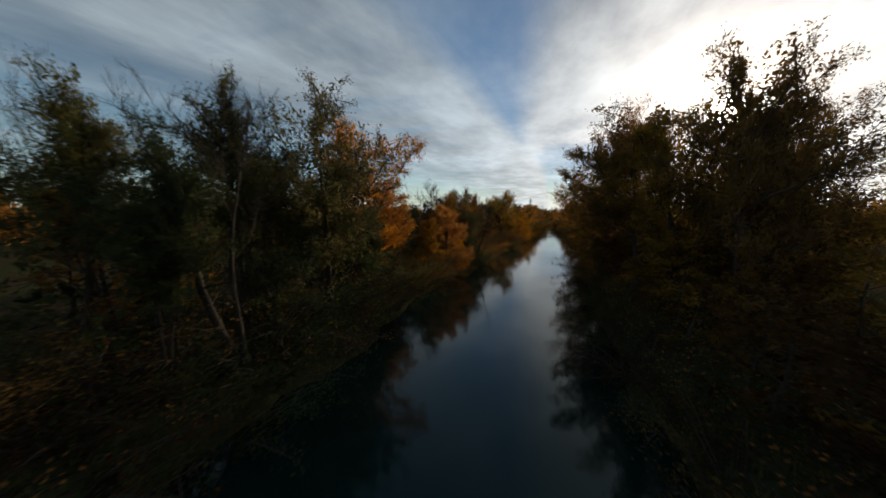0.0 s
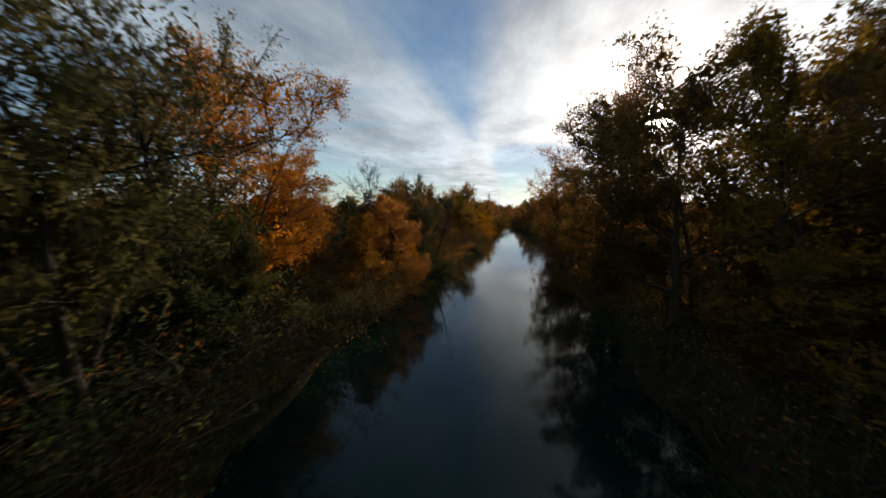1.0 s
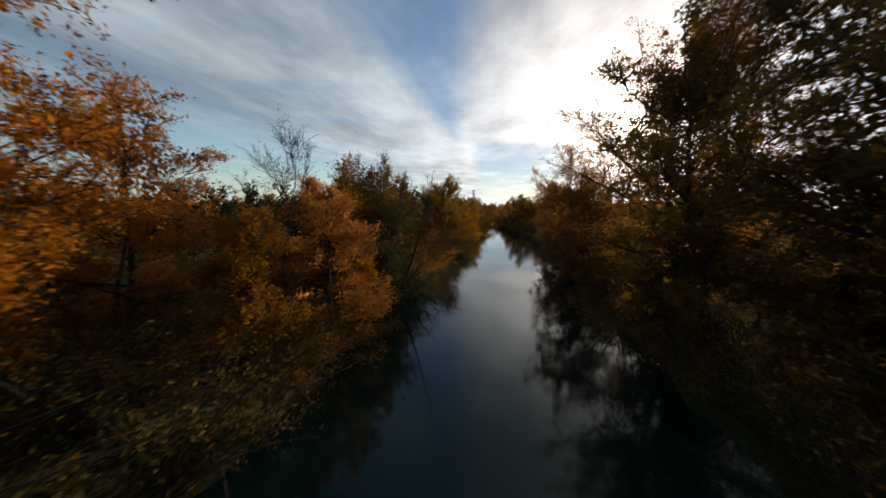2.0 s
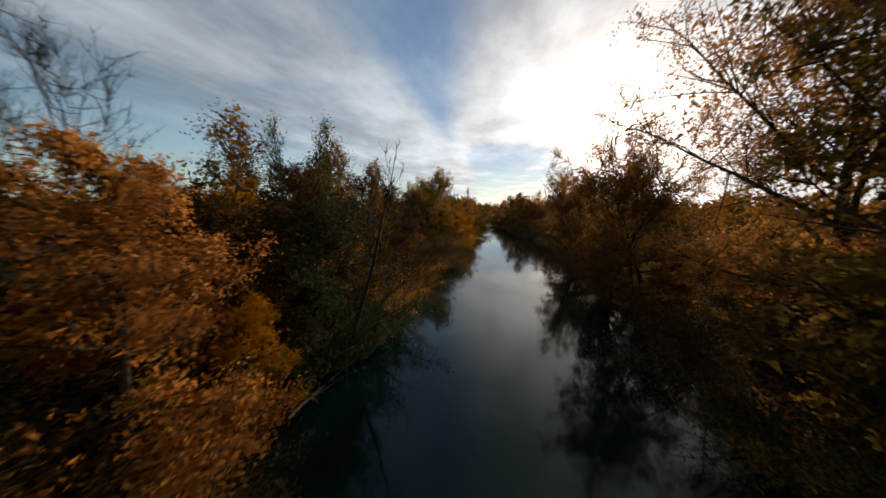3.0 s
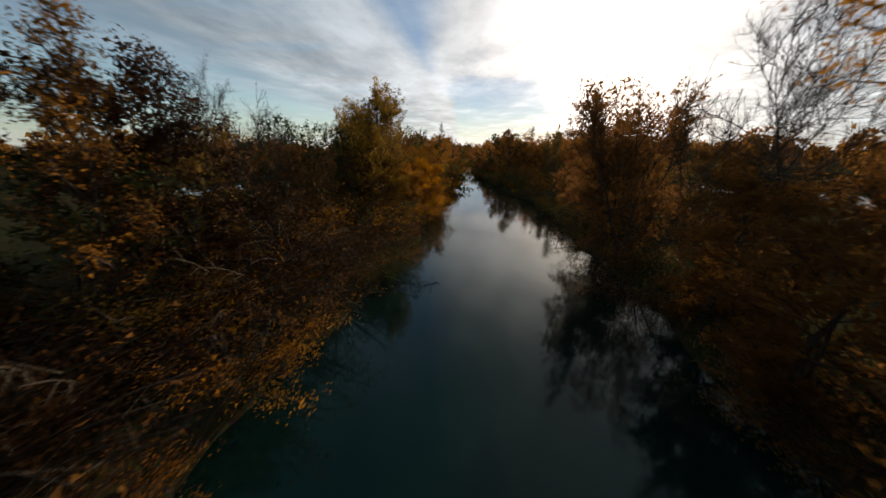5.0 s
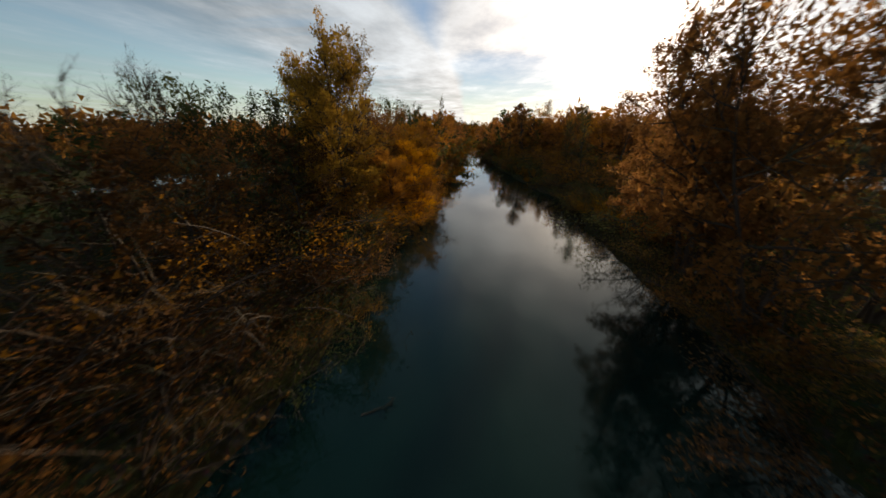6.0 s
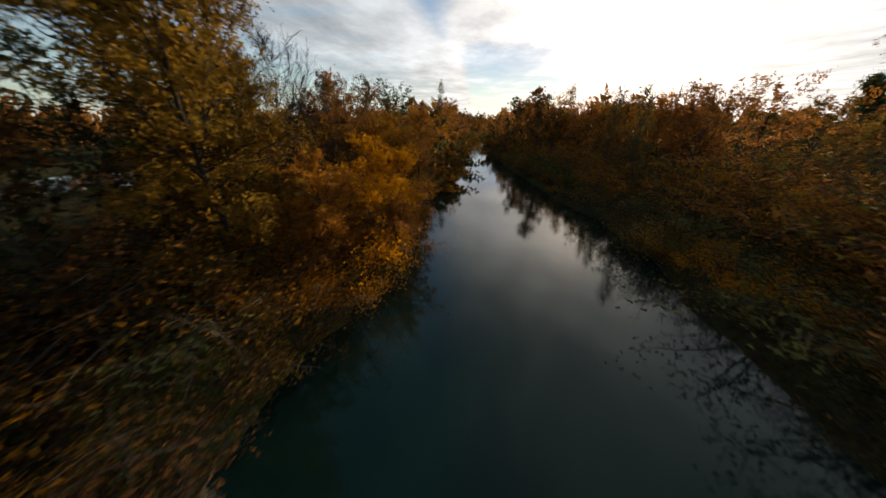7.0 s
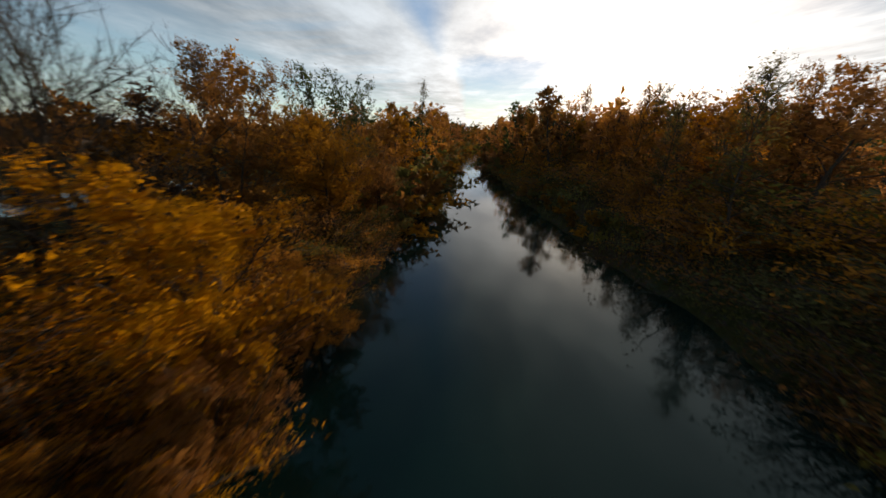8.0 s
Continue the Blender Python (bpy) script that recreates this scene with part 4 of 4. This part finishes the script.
def build_cover():
    """Grass blades and fallen leaves on both banks."""
    r = np.random.default_rng(31)
    n = 34000
    y = r.uniform(-5, 175, n)
    side = r.random(n) < 0.45
    away = 0.1 + r.exponential(6.5, n)
    x = np.where(side, left_edge(y) - away, right_edge(y) + away)
    z = land(x, y)
    long = r.uniform(0.2, 0.75, n)[:, None]
    root = np.stack((x, y, z - 0.03), 1)
    way = np.stack((r.normal(0, 0.45, n), r.normal(0, 0.45, n), np.ones(n)), 1)
    flat = np.stack((-way[:, 1], way[:, 0], np.zeros(n)), 1)
    flat /= np.linalg.norm(flat, axis=1)[:, None] + 1e-9
    w = 0.025
    verts = np.stack((root - flat * w, root + flat * w, root + way * long), 1).reshape(-1, 3)
    ob = new("grass", mesh_from("grass", verts, np.arange(3 * n).reshape(-1, 3), [MEADOW]))
    tagged(ob, "tufts of dull green grass on the banks", "grass", kind="stuff")
    n = 13000
    y = r.uniform(-5, 175, n)
    side = (r.random(n) < 0.6) | (y > 96)
    away = 0.8 + r.exponential(7.0, n)
    x = np.where(side, left_edge(y) - away, right_edge(y) + away)
    at = np.stack((x, y, land(x, y) + 0.04), 1)
    turn = r.uniform(0, 6.28, n)
    a = np.stack((np.cos(turn), np.sin(turn), r.normal(0, 0.35, n)), 1) * 0.11
    b = np.stack((-np.sin(turn), np.cos(turn), r.normal(0, 0.35, n)), 1) * 0.08
    verts = np.stack((at - a, at + b, at + a, at - b), 1).reshape(-1, 3)
    ob = new("leaf_litter", mesh_from("leaf_litter", verts, np.arange(4 * n).reshape(-1, 4), [FALLEN]))
    tagged(ob, "fallen orange and brown leaves on the banks", "leaves", kind="stuff")


build_cover()


# ---- fallen wood at the water ----
def fallen_branch(x, y, z, turn, tilt, long, label, seed, mat, forks=6):
    """A broken limb with its side branches, lying or leaning at the water."""
    thing = tagged(new("fallen_branch"), label, "branch", "fallen branches")
    body, r = Plant(seed), np.random.default_rng(seed)
    line = body.line((0, 0, 0), (1, 0, 0.02), long, 8, (0, 0.25, 0.1), 0.07)
    body.tube(line, np.linspace(0.014 + 0.009 * long, 0.010, 9), 6)
    new("limb", body.wood_mesh("limb", mat)).parent = thing
    for k in range(forks):
        fork = Plant(seed * 10 + k)
        i = int(r.integers(2, 8))
        out = line[i] - line[i - 1]
        out = out / np.linalg.norm(out) + r.normal(0, 0.55, 3)
        some = fork.line(line[i], out / np.linalg.norm(out), long * r.uniform(0.15, 0.4), 4, (0, 0, 0.2), 0.12)
        fork.tube(some, np.linspace(0.010 + 0.003 * long, 0.006, 5), 4)
        out = r.normal(0, 0.6, (4, 3)) + (0.7, 0, 0.2)
        out /= np.linalg.norm(out, axis=1)[:, None]
        fork.add_twigs(some[1:], out, r.uniform(0.2, 0.6, 4))
        new("side_branch", fork.wood_mesh("side_branch", mat)).parent = thing
    thing.matrix_basis = pose(x, y, z, 0, -tilt, turn)
    return thing


fallen_branch(-12.5, 49.0, 0.3, 93, 4, 6.2, "pale fallen branch reaching into the river", 301, PALE_BARK)
fallen_branch(-12.2, 58.2, 0.1, 30, 30, 2.6, "broken pale branch standing in the shallows", 302, PALE_BARK, 3)
fallen_branch(-12.0, 59.0, 0.1, 100, 50, 2.4, "broken pale branch standing in the shallows", 303, PALE_BARK, 3)
fallen_branch(4.4, 56.0, 0.5, 188, -2, 2.6, "bare branch hanging over the water", 304, BARK, 6)
fallen_branch(-12.6, 69.0, 0.8, 20, 8, 4.2, "fallen branch on the muddy bank", 305, BARK)
fallen_branch(-8.9, 97.4, 0.7, -20, -16, 1.3, "bleached roots hanging down to the water", 306, PALE_BARK, 6)
fallen_branch(-9.4, 93.6, 0.7, -30, -14, 1.5, "bleached roots hanging down to the water", 307, PALE_BARK, 7)
fallen_branch(-9.6, 90.4, 0.7, -45, -14, 1.5, "bleached roots hanging down to the water", 317, PALE_BARK, 7)
fallen_branch(-6.0, 81.6, 0.0, 20, 5, 1.1, "small dark snag in the river", 308, BARK, 4)
fallen_branch(-7.2, 84.6, 0.0, 80, 5, 1.3, "small dark snag in the river", 309, BARK, 4)
fallen_branch(9.6, 119.5, 0.2, 200, 8, 2.6, "dark drift branches at the water's edge", 310, BARK, 7)
fallen_branch(9.4, 122.0, 0.15, 230, 4, 2.4, "dark drift branches at the water's edge", 311, BARK, 7)
fallen_branch(-15.0, 67.6, 0.9, 150, 62, 5.0, "thin pale dead stem leaning in the undergrowth", 312, PALE_BARK, 3)
fallen_branch(-11.6, 68.4, 0.4, 60, 42, 5.2, "dark branch leaning out of the bank", 313, BARK, 4)
fallen_branch(-13.4, 84.0, 0.9, 40, 30, 2.6, "pale dead branch among the bank shrubs", 314, PALE_BARK, 6)
fallen_branch(-13.0, 94.4, 0.9, 60, 48, 2.8, "dead branch among the bank shrubs", 315, BARK, 5)
fallen_branch(-10.2, 107.8, 0.8, 130, 55, 5.4, "pale dead limb rising through the golden shrub", 316, PALE_BARK, 4)
